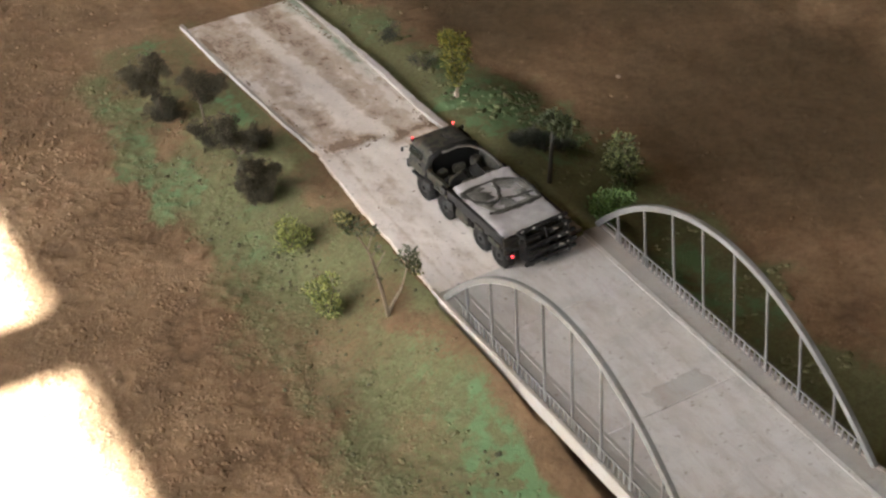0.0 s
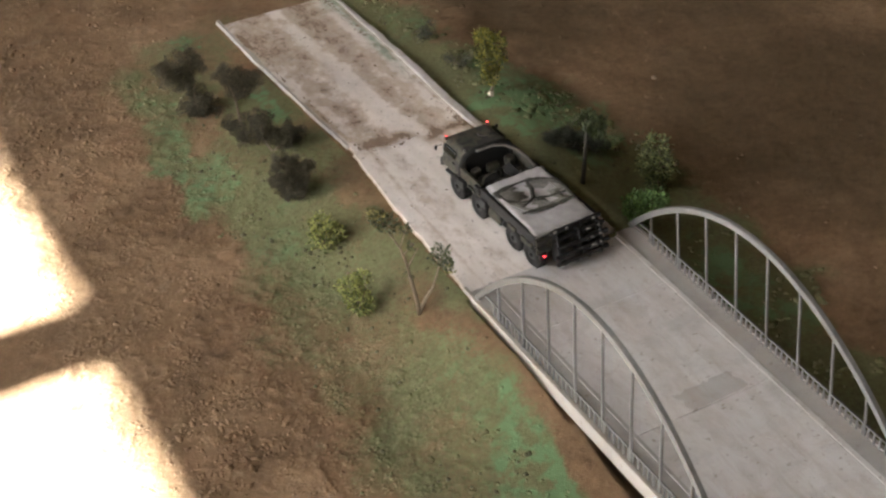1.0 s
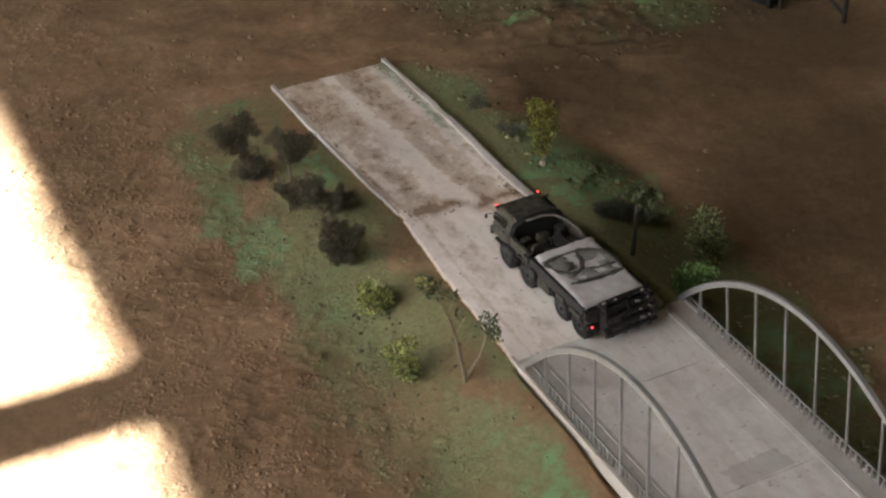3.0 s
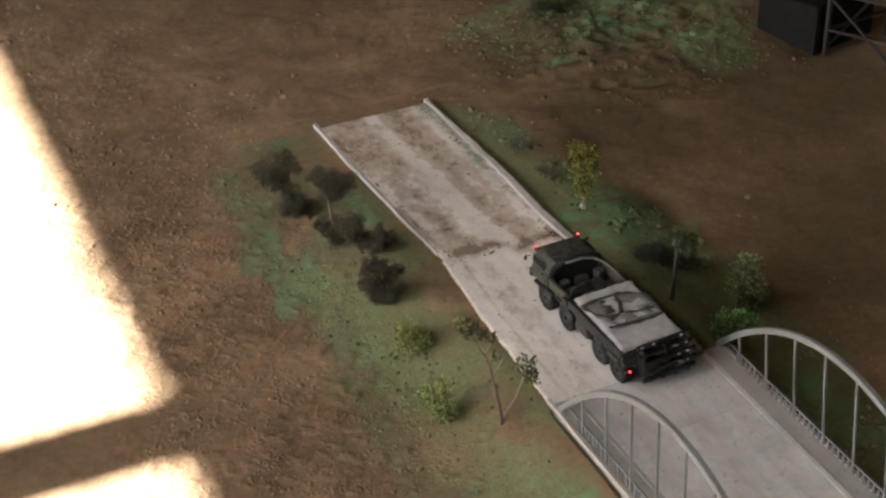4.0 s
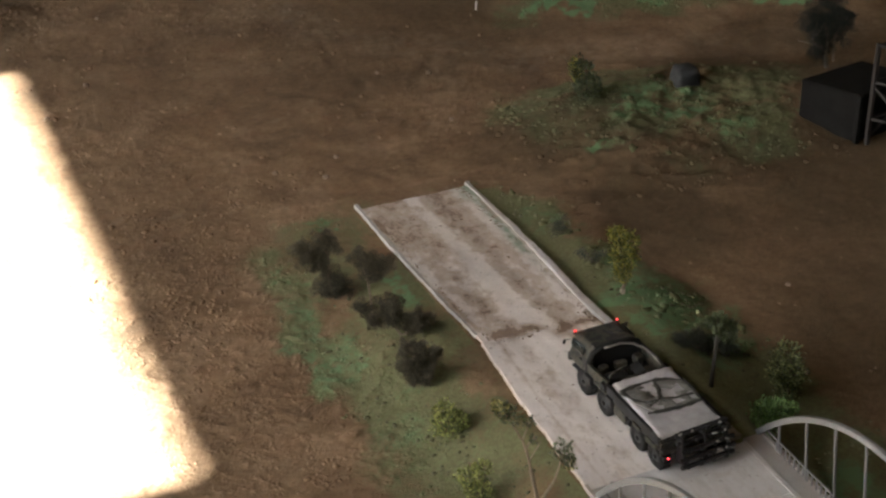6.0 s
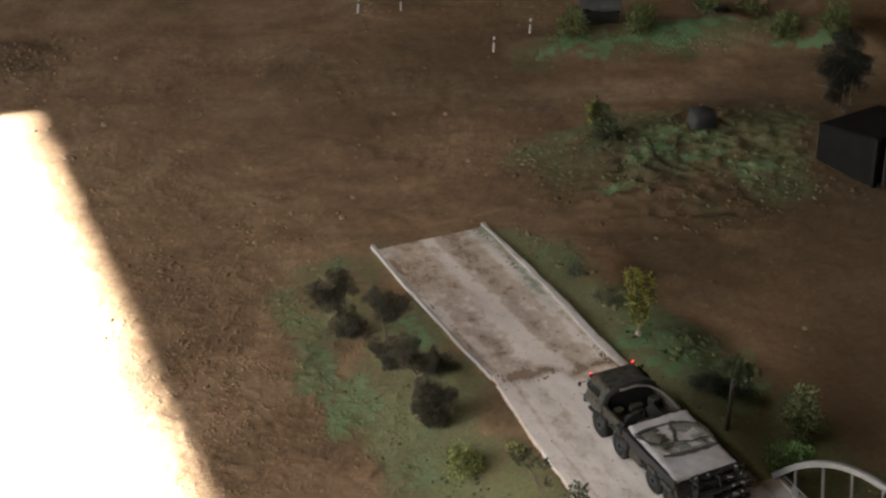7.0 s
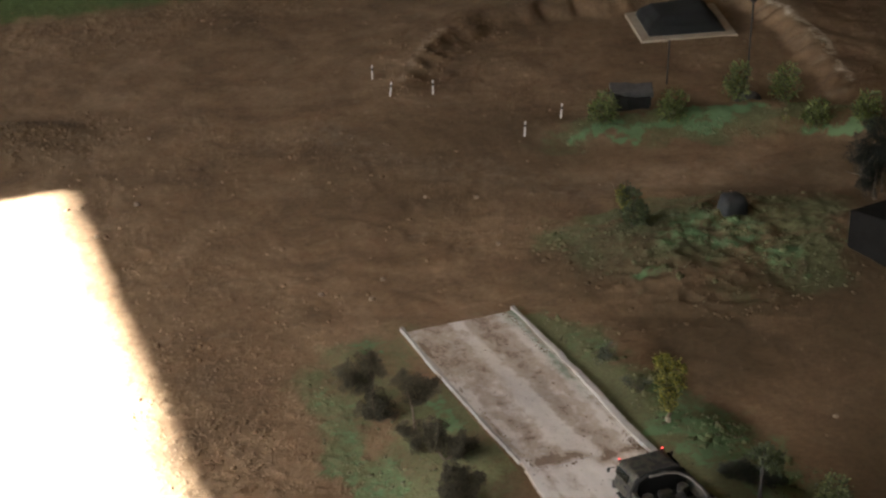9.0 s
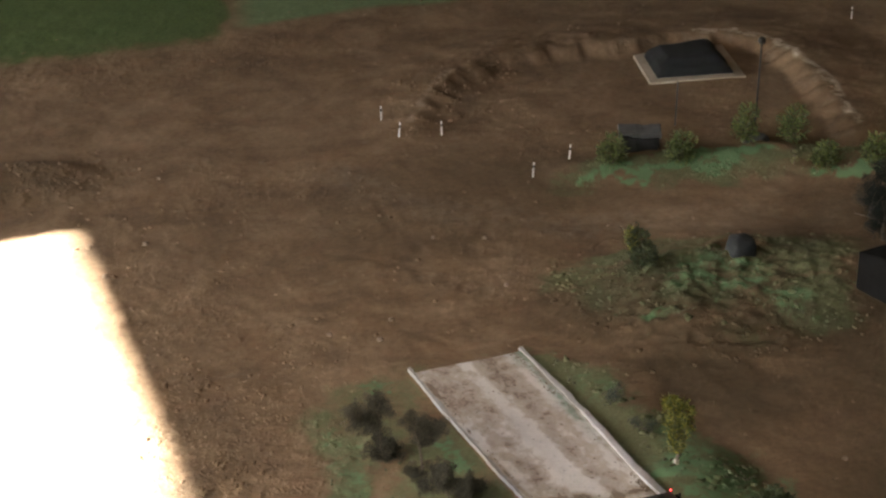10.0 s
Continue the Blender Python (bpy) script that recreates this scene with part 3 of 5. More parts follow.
def lump(rng, r, squash=0.7, jitter=0.28):
    """A stone or clod of 20 triangles round the origin."""
    g = (1 + 5 ** 0.5) / 2
    pts = np.array([(-1, g, 0), (1, g, 0), (-1, -g, 0), (1, -g, 0), (0, -1, g), (0, 1, g), (0, -1, -g), (0, 1, -g), (g, 0, -1), (g, 0, 1), (-g, 0, -1), (-g, 0, 1)], float)
    pts /= np.linalg.norm(pts[0])
    pts = pts * (1 + jitter * rng.normal(size=(12, 1))) * (1 + 0.25 * rng.normal(), 1 + 0.25 * rng.normal(), squash)
    return pts * r


LUMP_FACES = [(0, 11, 5), (0, 5, 1), (0, 1, 7), (0, 7, 10), (0, 10, 11), (1, 5, 9), (5, 11, 4), (11, 10, 2), (10, 7, 6), (7, 1, 8),
              (3, 9, 4), (3, 4, 2), (3, 2, 6), (3, 6, 8), (3, 8, 9), (4, 9, 5), (2, 4, 11), (6, 2, 10), (8, 6, 7), (9, 8, 1)]


# ---- the ground ----
def graded(lo, hi, a, b, fine, grow=1.25):
    """Coordinates from lo to hi, evenly fine from a to b and coarser beyond."""
    mid = list(np.arange(a, b, fine))
    left, right, s, t = [], [], fine, fine
    x = a
    while x > lo:
        s = min(s * grow, 2.0)
        x -= s
        left.append(max(x, lo))
    x = mid[-1]
    while x < hi:
        t = min(t * grow, 2.0)
        x += t
        right.append(min(x, hi))
    return np.array(left[::-1] + mid + right)


def build_ground():
    xs = np.unique(np.concatenate([graded(-60, 60, 0.45, 6.85, 0.0135), np.arange(0.80, 2.0, 0.0070)]))
    ys = np.unique(np.concatenate([graded(-60, 70, 2.1, 11.5, 0.0150), np.arange(2.3, 6.4, 0.0085)]))
    xs, ys = xs[np.append(True, np.diff(xs) > 0.002)], ys[np.append(True, np.diff(ys) > 0.002)]
    gx, gy = np.meshgrid(xs, ys)
    gz = soil(gx, gy)
    away = np.maximum(np.maximum(0.2 - gx, gx - 7.2), np.maximum(1.6 - gy, gy - 12.0))
    gz = gz * (1 - step(0.0, 1.5, away))
    # nothing of the soil stands through the road
    under = (gx > 2.0) & (gx < 2.56) & (gy > 3.48) & (gy < FOOT)
    gz = np.where(under, np.minimum(gz, road_z(gy) - 0.010), gz)
    under = (gx > 2.0) & (gx < 2.64) & (gy < NEAR_END + 0.02) & (gy > 0.2)
    gz = np.where(under, np.minimum(gz, road_z(gy) - 0.012), gz)
    under = (gx > 1.985) & (gx < 2.645) & (gy > NEAR_END) & (gy < 3.50)
    gz = np.where(under, np.minimum(gz, 0.06), gz)
    nx, ny = len(xs), len(ys)
    co = np.stack([gx, gy, gz], -1).reshape(-1, 3)
    idx = np.arange(nx * ny).reshape(ny, nx)
    quads = np.stack([idx[:-1, :-1], idx[:-1, 1:], idx[1:, 1:], idx[1:, :-1]], -1).reshape(-1, 4)
    me = bpy.data.meshes.new("ground")
    me.vertices.add(len(co))
    me.vertices.foreach_set("co", co.ravel())
    me.loops.add(quads.size)
    me.loops.foreach_set("vertex_index", quads.ravel())
    me.polygons.add(len(quads))
    me.polygons.foreach_set("loop_start", np.arange(0, quads.size, 4))
    me.polygons.foreach_set("loop_total", np.full(len(quads), 4))
    me.polygons.foreach_set("use_smooth", np.ones(len(quads), bool))
    me.update(calc_edges=True)
    for name, values in (("green", green(gx, gy)), ("turf", turf(gx, gy)), ("pale_turf", 0.85 * pale_turf(gx, gy)), ("dry", dry(gx, gy)), ("bright", bright(gx, gy)), ("painted_shade", painted_shade(gx, gy)), ("crumble", np.clip((rough(gx, gy) - 0.002) / 0.008, 0, 1))):
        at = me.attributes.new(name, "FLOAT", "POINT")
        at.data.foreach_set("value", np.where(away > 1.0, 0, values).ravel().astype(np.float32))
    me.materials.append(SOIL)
    tagged(new("ground", me), "brown crumbly garden soil with patches of green flock", "ground", kind="structure")


build_ground()


def strewn(name, label, xs, ys, radii, sink, material, seed, squash=0.65, film=None):
    """Many small clods lying on the soil, as one mesh."""
    rng = np.random.default_rng(seed)
    zs = soil(xs, ys) + radii * sink
    g = (1 + 5 ** 0.5) / 2
    ball = np.array([(-1, g, 0), (1, g, 0), (-1, -g, 0), (1, -g, 0), (0, -1, g), (0, 1, g), (0, -1, -g), (0, 1, -g), (g, 0, -1), (g, 0, 1), (-g, 0, -1), (-g, 0, 1)]) / math.hypot(1, g)
    count = len(xs)
    pts = ball[None] * (1 + 0.28 * rng.normal(size=(count, 12, 1))) * (1 + 0.25 * rng.normal(size=(count, 1, 3))) * (1, 1, squash)
    pts = pts * radii[:, None, None] + np.stack([xs, ys, zs], -1)[:, None, :]
    faces = (np.array(LUMP_FACES)[None] + 12 * np.arange(count)[:, None, None]).reshape(-1, 3)
    ob = mesh_ob(name, pts.reshape(-1, 3), faces.tolist(), material, smooth=True)
    for key, values in (("green", np.minimum(1.1 * green(xs, ys), 1) if film is None else np.full(count, film)), ("bright", 0.6 * bright(xs, ys)), ("dry", 0.8 * dry(xs, ys)), ("painted_shade", painted_shade(xs, ys))):
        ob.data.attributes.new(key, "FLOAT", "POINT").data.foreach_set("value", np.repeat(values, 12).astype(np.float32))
    return tagged(ob, label, "soil clods", kind="stuff")


def build_clods():
    rng = np.random.default_rng(5)
    x, y = rng.uniform(0.6, 6.2, 90000), rng.uniform(2.2, 10.4, 90000)
    patchy = 0.35 + 0.9 * np.clip(fnoise(x, y, 0.5, 91, 3) + 0.25, 0, 1)
    keep = rng.random(90000) < ((rough(x, y) - 0.0022) / 0.020 * patchy * (1 - 0.6 * step(5.6, 6.2, y)) + 0.014) * step(0.75, 1.25, x)
    keep &= ~((x > 2.0) & (x < 2.65) & (y < 5.65))
    x, y = x[keep][:24000], y[keep][:24000]
    r = (0.0018 + 0.0040 * rng.random(len(x)) ** 2.5 + 0.005 * (rng.random(len(x)) < 0.03)) * (1 + 0.5 * step(5.8, 7.5, y))
    strewn("soil_clods", "loose brown clods of soil strewn over the ground", x, y, r, 0.0, SOIL, 6, 0.55)
    # coarse lumps in the crumbly strip by the window light, and the dug heap
    n = 24000
    x, y = rng.uniform(0.85, 1.85, n), rng.uniform(2.6, 6.6, n)
    patchy = np.clip(0.22 + 2.0 * fnoise(x, y, 0.24, 98, 3), 0, 1)
    edge = 1 - 0.75 * step(5.2, 6.3, y)
    keep = rng.random(n) < 0.34 * step(0.85, 1.15, x) * patchy * edge * (1 - 0.8 * step(1.2, 1.6, x))
    hx, hy = rng.normal(0.90, 0.24, 260), rng.normal(8.15, 0.14, 260)
    bx, by = rng.uniform(2.9, 3.9, 260), rng.uniform(7.9, 8.8, 260)
    near = to_line(bx, by, BERM)[0] < 0.22
    fx, fy = rng.normal(3.62, 0.34, 110), rng.normal(5.27, 0.07, 110)
    gx, gy = rng.normal(3.05, 0.14, 120), rng.normal(5.92, 0.16, 120)
    sx, sy = rng.uniform(1.0, 2.7, 150), rng.uniform(5.6, 7.8, 150)
    x, y = np.concatenate([x[keep], hx, bx[near], fx, gx, sx]), np.concatenate([y[keep], hy, by[near], fy, gy, sy])
    r = 0.0030 + 0.0078 * rng.random(len(x)) ** 2.4
    r[keep.sum():] *= 1.25
    strewn("coarse_clods", "coarse clods of dug brown soil", x, y, r, 0.0, SOIL, 16, 0.70)


build_clods()

def build_green_clods():
    """Coarse clods with green flock on the banks."""
    rng = np.random.default_rng(8)
    n = 9000
    x = np.concatenate([rng.uniform(2.8, 4.5, n), rng.uniform(1.3, 2.0, n // 2), rng.uniform(2.6, 3.3, n), rng.uniform(3.5, 5.1, n)])
    y = np.concatenate([rng.uniform(5.2, 6.4, n), rng.uniform(2.4, 5.7, n // 2), rng.uniform(2.7, 5.6, n), rng.uniform(6.6, 7.35, n)])
    size = np.concatenate([np.ones(n), np.full(n // 2, 0.75), np.full(n, 0.95), np.full(n, 0.88)])
    patchy = np.clip(0.25 + 1.4 * fnoise(x, y, 0.22, 95, 3), 0, 1)
    keep = rng.random(len(x)) < np.where(size == 0.95, 0.45, 0.85) * green(x, y) * patchy
    keep &= ~((x > 1.98) & (x < 2.66))
    keep &= (size < 0.99) | (rng.random(len(x)) < 0.16)
    x, y, size = x[keep], y[keep], size[keep]
    r = (0.0028 + 0.0095 * rng.random(len(x)) ** 1.8 + 0.0045 * (size > 0.99)) * size
    r = r + 0.0025 * (size == 0.95)
    r = r * np.where((size > 0.9) & (rng.random(len(x)) < 0.22), 1.9, 1.0)
    strewn("flocked_clods", "clods of soil dusted with green flock on the banks", x, y, r, -0.22, SOIL, 9, 0.62, 0.85)
    # dark mossy crumbs on the flock
    n = 3800
    x = np.concatenate([rng.uniform(1.42, 1.98, n), rng.uniform(2.60, 3.15, n), rng.uniform(2.9, 4.3, n)])
    y = np.concatenate([rng.uniform(2.5, 5.5, n), rng.uniform(3.4, 5.5, n), rng.uniform(5.2, 6.3, n)])
    patchy = np.clip(-0.05 + 1.5 * fnoise(x, y, 0.16, 97, 3), 0, 1)
    keep = rng.random(len(x)) < green(x, y) * patchy * np.repeat([0.75, 0.9, 0.6], n)
    x, y = x[keep], y[keep]
    r = 0.0028 + 0.0062 * rng.random(len(x)) ** 2.5
    strewn("moss_crumbs", "dark mossy crumbs scattered on the green flock", x, y, r, 0.10, MOSS, 19, 0.7, 0.0)


build_green_clods()

# ---- the unseen hall round it ----
def pierced(bm, spots, lo, hi, base, heads, top, along):
    """A wall 0.3 m thick with window openings; along: 0 for x, 1 for y."""
    def piece(a, b, z0, z1):
        mid, size = [-0.15, -0.15, (z0 + z1) / 2], [0.3, 0.3, z1 - z0]
        mid[along], size[along] = (a + b) / 2, b - a
        block(bm, mid, size)
    last = lo
    for a, b in [*spots, (hi, hi)]:
        if a > last:
            piece(last, a, 0, top)
        last = b
    for (a, b), head in zip(spots, heads):
        piece(a, b, 0, base)
        piece(a, b, head, top)


def build_hall():
    top = 7.0
    w = thing("wall_west", "unseen plain plastered hall wall with tall windows", "wall", wall_pose(), kind="structure")
    bm = bmesh.new()
    pierced(bm, WINDOWS, -14.0, 19.0, WIN_BASE, HEADS, top, 1)
    part("masonry", bm, PLASTER, w)
    for name, centre, size in (("wall_east", (16.15, 2, top / 2), (0.3, 33, top)), ("wall_north", (4.5, 18.65, top / 2), (25, 0.3, top)), ("wall_south", (4.5, -14.15, top / 2), (25, 0.3, top))):
        tagged(part(name, boxed(centre, size), PLASTER), "unseen plain plastered hall wall", "wall", kind="structure")
    # unseen roof, added to close the hall and hold back stray light
    x0, x1, y0, y1 = ROOF_GAP
    bm = bmesh.new()
    for a, b, c, d in ((-8.5, x0, -15, 19), (x1, 17.5, -15, 19), (x0, x1, -15, y0), (x0, x1, y1, 19)):
        block(bm, ((a + b) / 2, (c + d) / 2, top + 0.15), (b - a, d - c, 0.3))
    tagged(part("ceiling", bm, DARK_ROOF), "unseen dark ceiling of the hall with an added opening for fill light", "ceiling", kind="structure")


build_hall()


# ---- the road ----
def strip(name, ys, left, right, top, depth, material, parent, seed, across=14, ragged=0.006, uneven=0.003, label="", stain=None, drop=0.0035):
    """A slab that follows the road, with ragged edges and an uneven top."""
    verts, faces = [], []
    n = across + 1
    for y in ys:
        a = left(y) + ragged * (1.1 * float(fnoise(y, seed, 0.31, seed, 4, 0.6)) + 0.25 * float(vnoise(y, seed, 0.013, seed + 3)))
        b = right(y) + ragged * (1.1 * float(fnoise(y, seed + 9, 0.31, seed + 5, 4, 0.6)) + 0.25 * float(vnoise(y, seed, 0.013, seed + 8)))
        row = a + (b - a) * np.arange(n) / across
        rise = uneven * fnoise(row, np.full(n, y), 0.12, seed + 11, 3)
        rise[[0, across]] -= drop
        verts += [(float(x), y, top(float(x), y) + float(h)) for x, h in zip(row, rise)]
        verts.append((b, y, top(b, y) - depth))
        verts.append((a, y, top(a, y) - depth))
    ring = n + 2
    for r in range(len(ys) - 1):
        for k in range(ring):
            p, q = r * ring + k, r * ring + (k + 1) % ring
            faces.append((p, q, q + ring, p + ring))
    faces.append(tuple(range(ring))[::-1])
    faces.append(tuple(range((len(ys) - 1) * ring, len(ys) * ring)))
    ob = mesh_ob(name, verts, faces, material, parent, label, smooth=False)
    if stain is not None:
        co = np.array(verts)
        marks = list(stain(co[:, 0], co[:, 1]))
        marks[0] = marks[0].reshape(len(ys), ring)
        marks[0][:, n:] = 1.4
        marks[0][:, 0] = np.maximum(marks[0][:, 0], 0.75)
        marks[0] = marks[0].ravel()
        for key, values in zip(("dirt", "moss"), marks):
            ob.data.attributes.new(key, "FLOAT", "POINT").data.foreach_set("value", values.astype(np.float32))
    return ob


def bell(x, mid, half):
    """A band with soft shoulders round mid."""
    return np.exp(-np.abs((x - mid) / half) ** 4)


def tracked(x, y):
    """Soil that wheels have carried onto the road, and green spilt at its far corner."""
    wob = 0.010 * fnoise(x, y, 0.13, 209, 3)
    xw = x + wob
    run = fnoise(x * 7, y * 0.9, 0.26, 201, 4, 0.65)
    spots = fnoise(x, y * 0.6, 0.036, 205, 3, 0.75)
    blots = fnoise(x, y, 0.075, 206, 4, 0.7)
    chips = fnoise(x, y, 0.030, 207, 2, 0.6)
    far = step(JOINT - 0.02, JOINT + 0.06, y)
    # the ramp: two dirty lanes, a clean strip between them that breaks up towards the foot
    left_lane = bell(xw, 2.178, np.interp(y, [4.4, 4.9, 5.3, 5.6], [0.048, 0.056, 0.085, 0.10]))
    right_lane = bell(xw, 2.392, 0.066)
    ramp_dirt = 0.12 + (0.46 + 0.75 * blots) * left_lane + (0.58 + 0.14 * blots) * right_lane + 0.18 * run + 0.55 * spots + 0.25 * chips
    ramp_dirt = ramp_dirt + 0.30 * step(5.0, 5.4, y) * (1 - step(2.44, 2.48, x))
    clean = bell(xw, np.interp(y, [4.4, 5.05, 5.5], [2.279, 2.292, 2.285]), np.interp(y, [4.4, 4.9, 5.15, 5.55], [0.042, 0.034, 0.024, 0.030]))
    broken = np.where(y > 5.02, np.clip(0.50 + 1.8 * blots + 1.4 * chips, 0, 1), np.clip(0.92 + 0.5 * blots, 0, 1))
    ramp_dirt = ramp_dirt * (1 - 0.95 * clean * broken)
    # the upper slab: paler, with one streak beside the clean strip
    near_dirt = 0.04 + 0.19 * bell(xw, 2.155, 0.052) * (1 + blots) + 0.13 * run + 0.42 * spots + 0.22 * bell(xw, 2.41, 0.05)
    streak = bell(xw, np.interp(y, [3.8, 4.35], [2.405, 2.368]), 0.016) * step(3.72, 3.95, y)
    near_dirt = near_dirt + 0.62 * streak * np.clip(0.9 + blots, 0, 1.2)
    near_clean = bell(xw, np.interp(y, [3.6, 4.3], [2.290, 2.270]), 0.048)
    near_dirt = near_dirt * (1 - 0.92 * near_clean * np.clip(0.95 + 0.6 * blots, 0, 1))
    d = far * np.clip(ramp_dirt, 0, 0.95) + (1 - far) * np.clip(near_dirt, 0, 0.9)
    # soil in the joint: a curved band, then a wider smear
    bend = 4.425 + 0.020 * np.sin((x - 2.07) * 14) + 0.010 * vnoise(x, y, 0.06, 211)
    d = d + 1.7 * np.exp(-((y - bend) / 0.025) ** 2) * step(2.09, 2.12, x) * (1 - step(2.28, 2.33, x)) * np.clip(0.95 + 0.9 * spots, 0, 1.3)
    d = d + 1.05 * np.exp(-((y - 4.375 - 0.03 * vnoise(x, y, 0.09, 212)) / 0.042) ** 2) * step(2.27, 2.34, x) * np.clip(0.75 + 1.0 * blots, 0, 1.2)
    edge = np.array([left_edge(v) for v in np.atleast_1d(y)])
    d = d + 0.75 * np.exp(-((x - edge - 0.024) / 0.009) ** 2) * far * np.clip(0.15 + 2.0 * fnoise(x, y, 0.08, 216, 3), 0, 1.2)
    d = d + 0.32 * np.exp(-((x - edge - 0.055) / 0.008) ** 2) * (1 - far)
    gutter = np.interp(y, [3.6, 4.0, 4.3, 4.6, 5.0, 5.4, 5.6], [2.487, 2.484, 2.482, 2.490, 2.507, 2.528, 2.538])
    packed = np.interp(y, [3.6, 3.85, 4.0, 4.22, 4.28, 4.5, 4.9, 5.6], [0.15, 0.35, 1.25, 1.25, 0.45, 0.55, 0.8, 0.9])
    d = d + packed * np.exp(-((x - gutter) / 0.0085) ** 2) * np.clip(0.55 + 1.5 * fnoise(x, y, 0.07, 215, 3), 0, 1.2)
    moss = np.exp(-((x - gutter + 0.010) / 0.020) ** 2) * step(4.65, 5.05, y) * np.clip(0.75 + 0.9 * spots, 0, 1)
    moss = np.maximum(moss, 0.75 * step(2.44, 2.50, x) * step(5.38, 5.52, y) * np.clip(0.6 + 0.9 * blots, 0, 1))
    return np.clip(d, 0, 1.6), np.clip(moss, 0, 0.9)


def left_edge(y):
    return float(np.interp(y, [3.5, 3.7, 4.0, JOINT, 5.0, FOOT], [2.005, 2.012, 2.028, 2.066, 2.058, 2.066]))


def right_edge(y):
    return float(np.interp(y, [3.5, 3.7, 4.0, JOINT, 5.0, FOOT], [2.545, 2.538, 2.528, 2.516, 2.534, 2.545]))


def build_road():
    road = thing("road", "whitewashed plaster road strip with tracked-in brown dirt", "road", kind="structure")
    first, second = np.linspace(3.525, JOINT - 0.0005, 116), np.linspace(JOINT + 0.0005, FOOT, 150)

    def crown(x, y):
        z = float(road_z(y))
        dip = 0.004 * math.exp(-((y - JOINT) / 0.03) ** 2)
        rut = 0.002 * (math.exp(-((x - 2.20) / 0.03) ** 2) + math.exp(-((x - 2.40) / 0.03) ** 2))
        return z - dip - rut

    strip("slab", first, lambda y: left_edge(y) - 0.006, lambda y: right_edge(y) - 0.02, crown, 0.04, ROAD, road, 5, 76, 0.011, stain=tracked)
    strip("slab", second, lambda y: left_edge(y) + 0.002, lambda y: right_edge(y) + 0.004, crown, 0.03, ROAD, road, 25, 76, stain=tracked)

    def lip(height):
        return lambda x, y: float(road_z(y)) + height * (0.85 + 0.25 * float(vnoise(y, 2.0, 0.16, 77)))

    full = np.arange(3.56, FOOT + 0.035, 0.014)
    strip("kerb", full, lambda y: right_edge(y) - float(np.interp(y, [3.6, 4.5, 5.0, 5.6], [0.020, 0.018, 0.006, 0.000])), lambda y: right_edge(y) + 0.017, lip(0.0075), 0.05, KERB, road, 45, 8, 0.0085, 0.009, drop=0.0015)
    ramp_part = np.arange(JOINT + 0.05, FOOT + 0.05, 0.014)
    strip("kerb", ramp_part, lambda y: left_edge(y) - 0.004, lambda y: left_edge(y) + 0.010, lip(0.0042), 0.05, KERB, road, 65, 4, 0.008, 0.005, drop=0.001)
    near = np.linspace(0.3, NEAR_END - 0.0006, 60)
    strip("slab", near, lambda y: 2.01, lambda y: 2.62, lambda x, y: float(road_z(y)), 0.05, BRIDGE_DECK, road, 95, 10, 0.0, 0.0, drop=0.0)

    # soil that has gathered in the joint and along the kerbs
    rng = np.random.default_rng(14)
    verts, faces = [], []
    for k in range(1000):
        pick = rng.random()
        if pick < 0.06:
            x, y = rng.uniform(2.09, 2.50), JOINT + 0.018 * rng.normal() - 0.02 * rng.random()
        elif pick < 0.75:
            y = rng.uniform(3.7, FOOT)
            x = right_edge(y) - 0.036 + 0.007 * rng.normal()
        elif pick < 0.9:
            y = rng.uniform(JOINT, FOOT)
            x = left_edge(y) + 0.026 + 0.006 * abs(rng.normal())
        else:
            x, y = rng.uniform(2.07, 2.5), rng.uniform(3.6, FOOT)
        r = 0.0016 + 0.0045 * rng.random() ** 3
        base = len(verts)
        verts += list(lump(rng, r, 0.5) + (x, y, float(road_z(y)) - 0.001))
        faces += [(a + base, b + base, c + base) for a, b, c in LUMP_FACES]
    tagged(mesh_ob("road_crumbs", verts, faces, CLOD), "brown soil crumbs lying on the road", "soil crumbs", kind="stuff")


build_road()


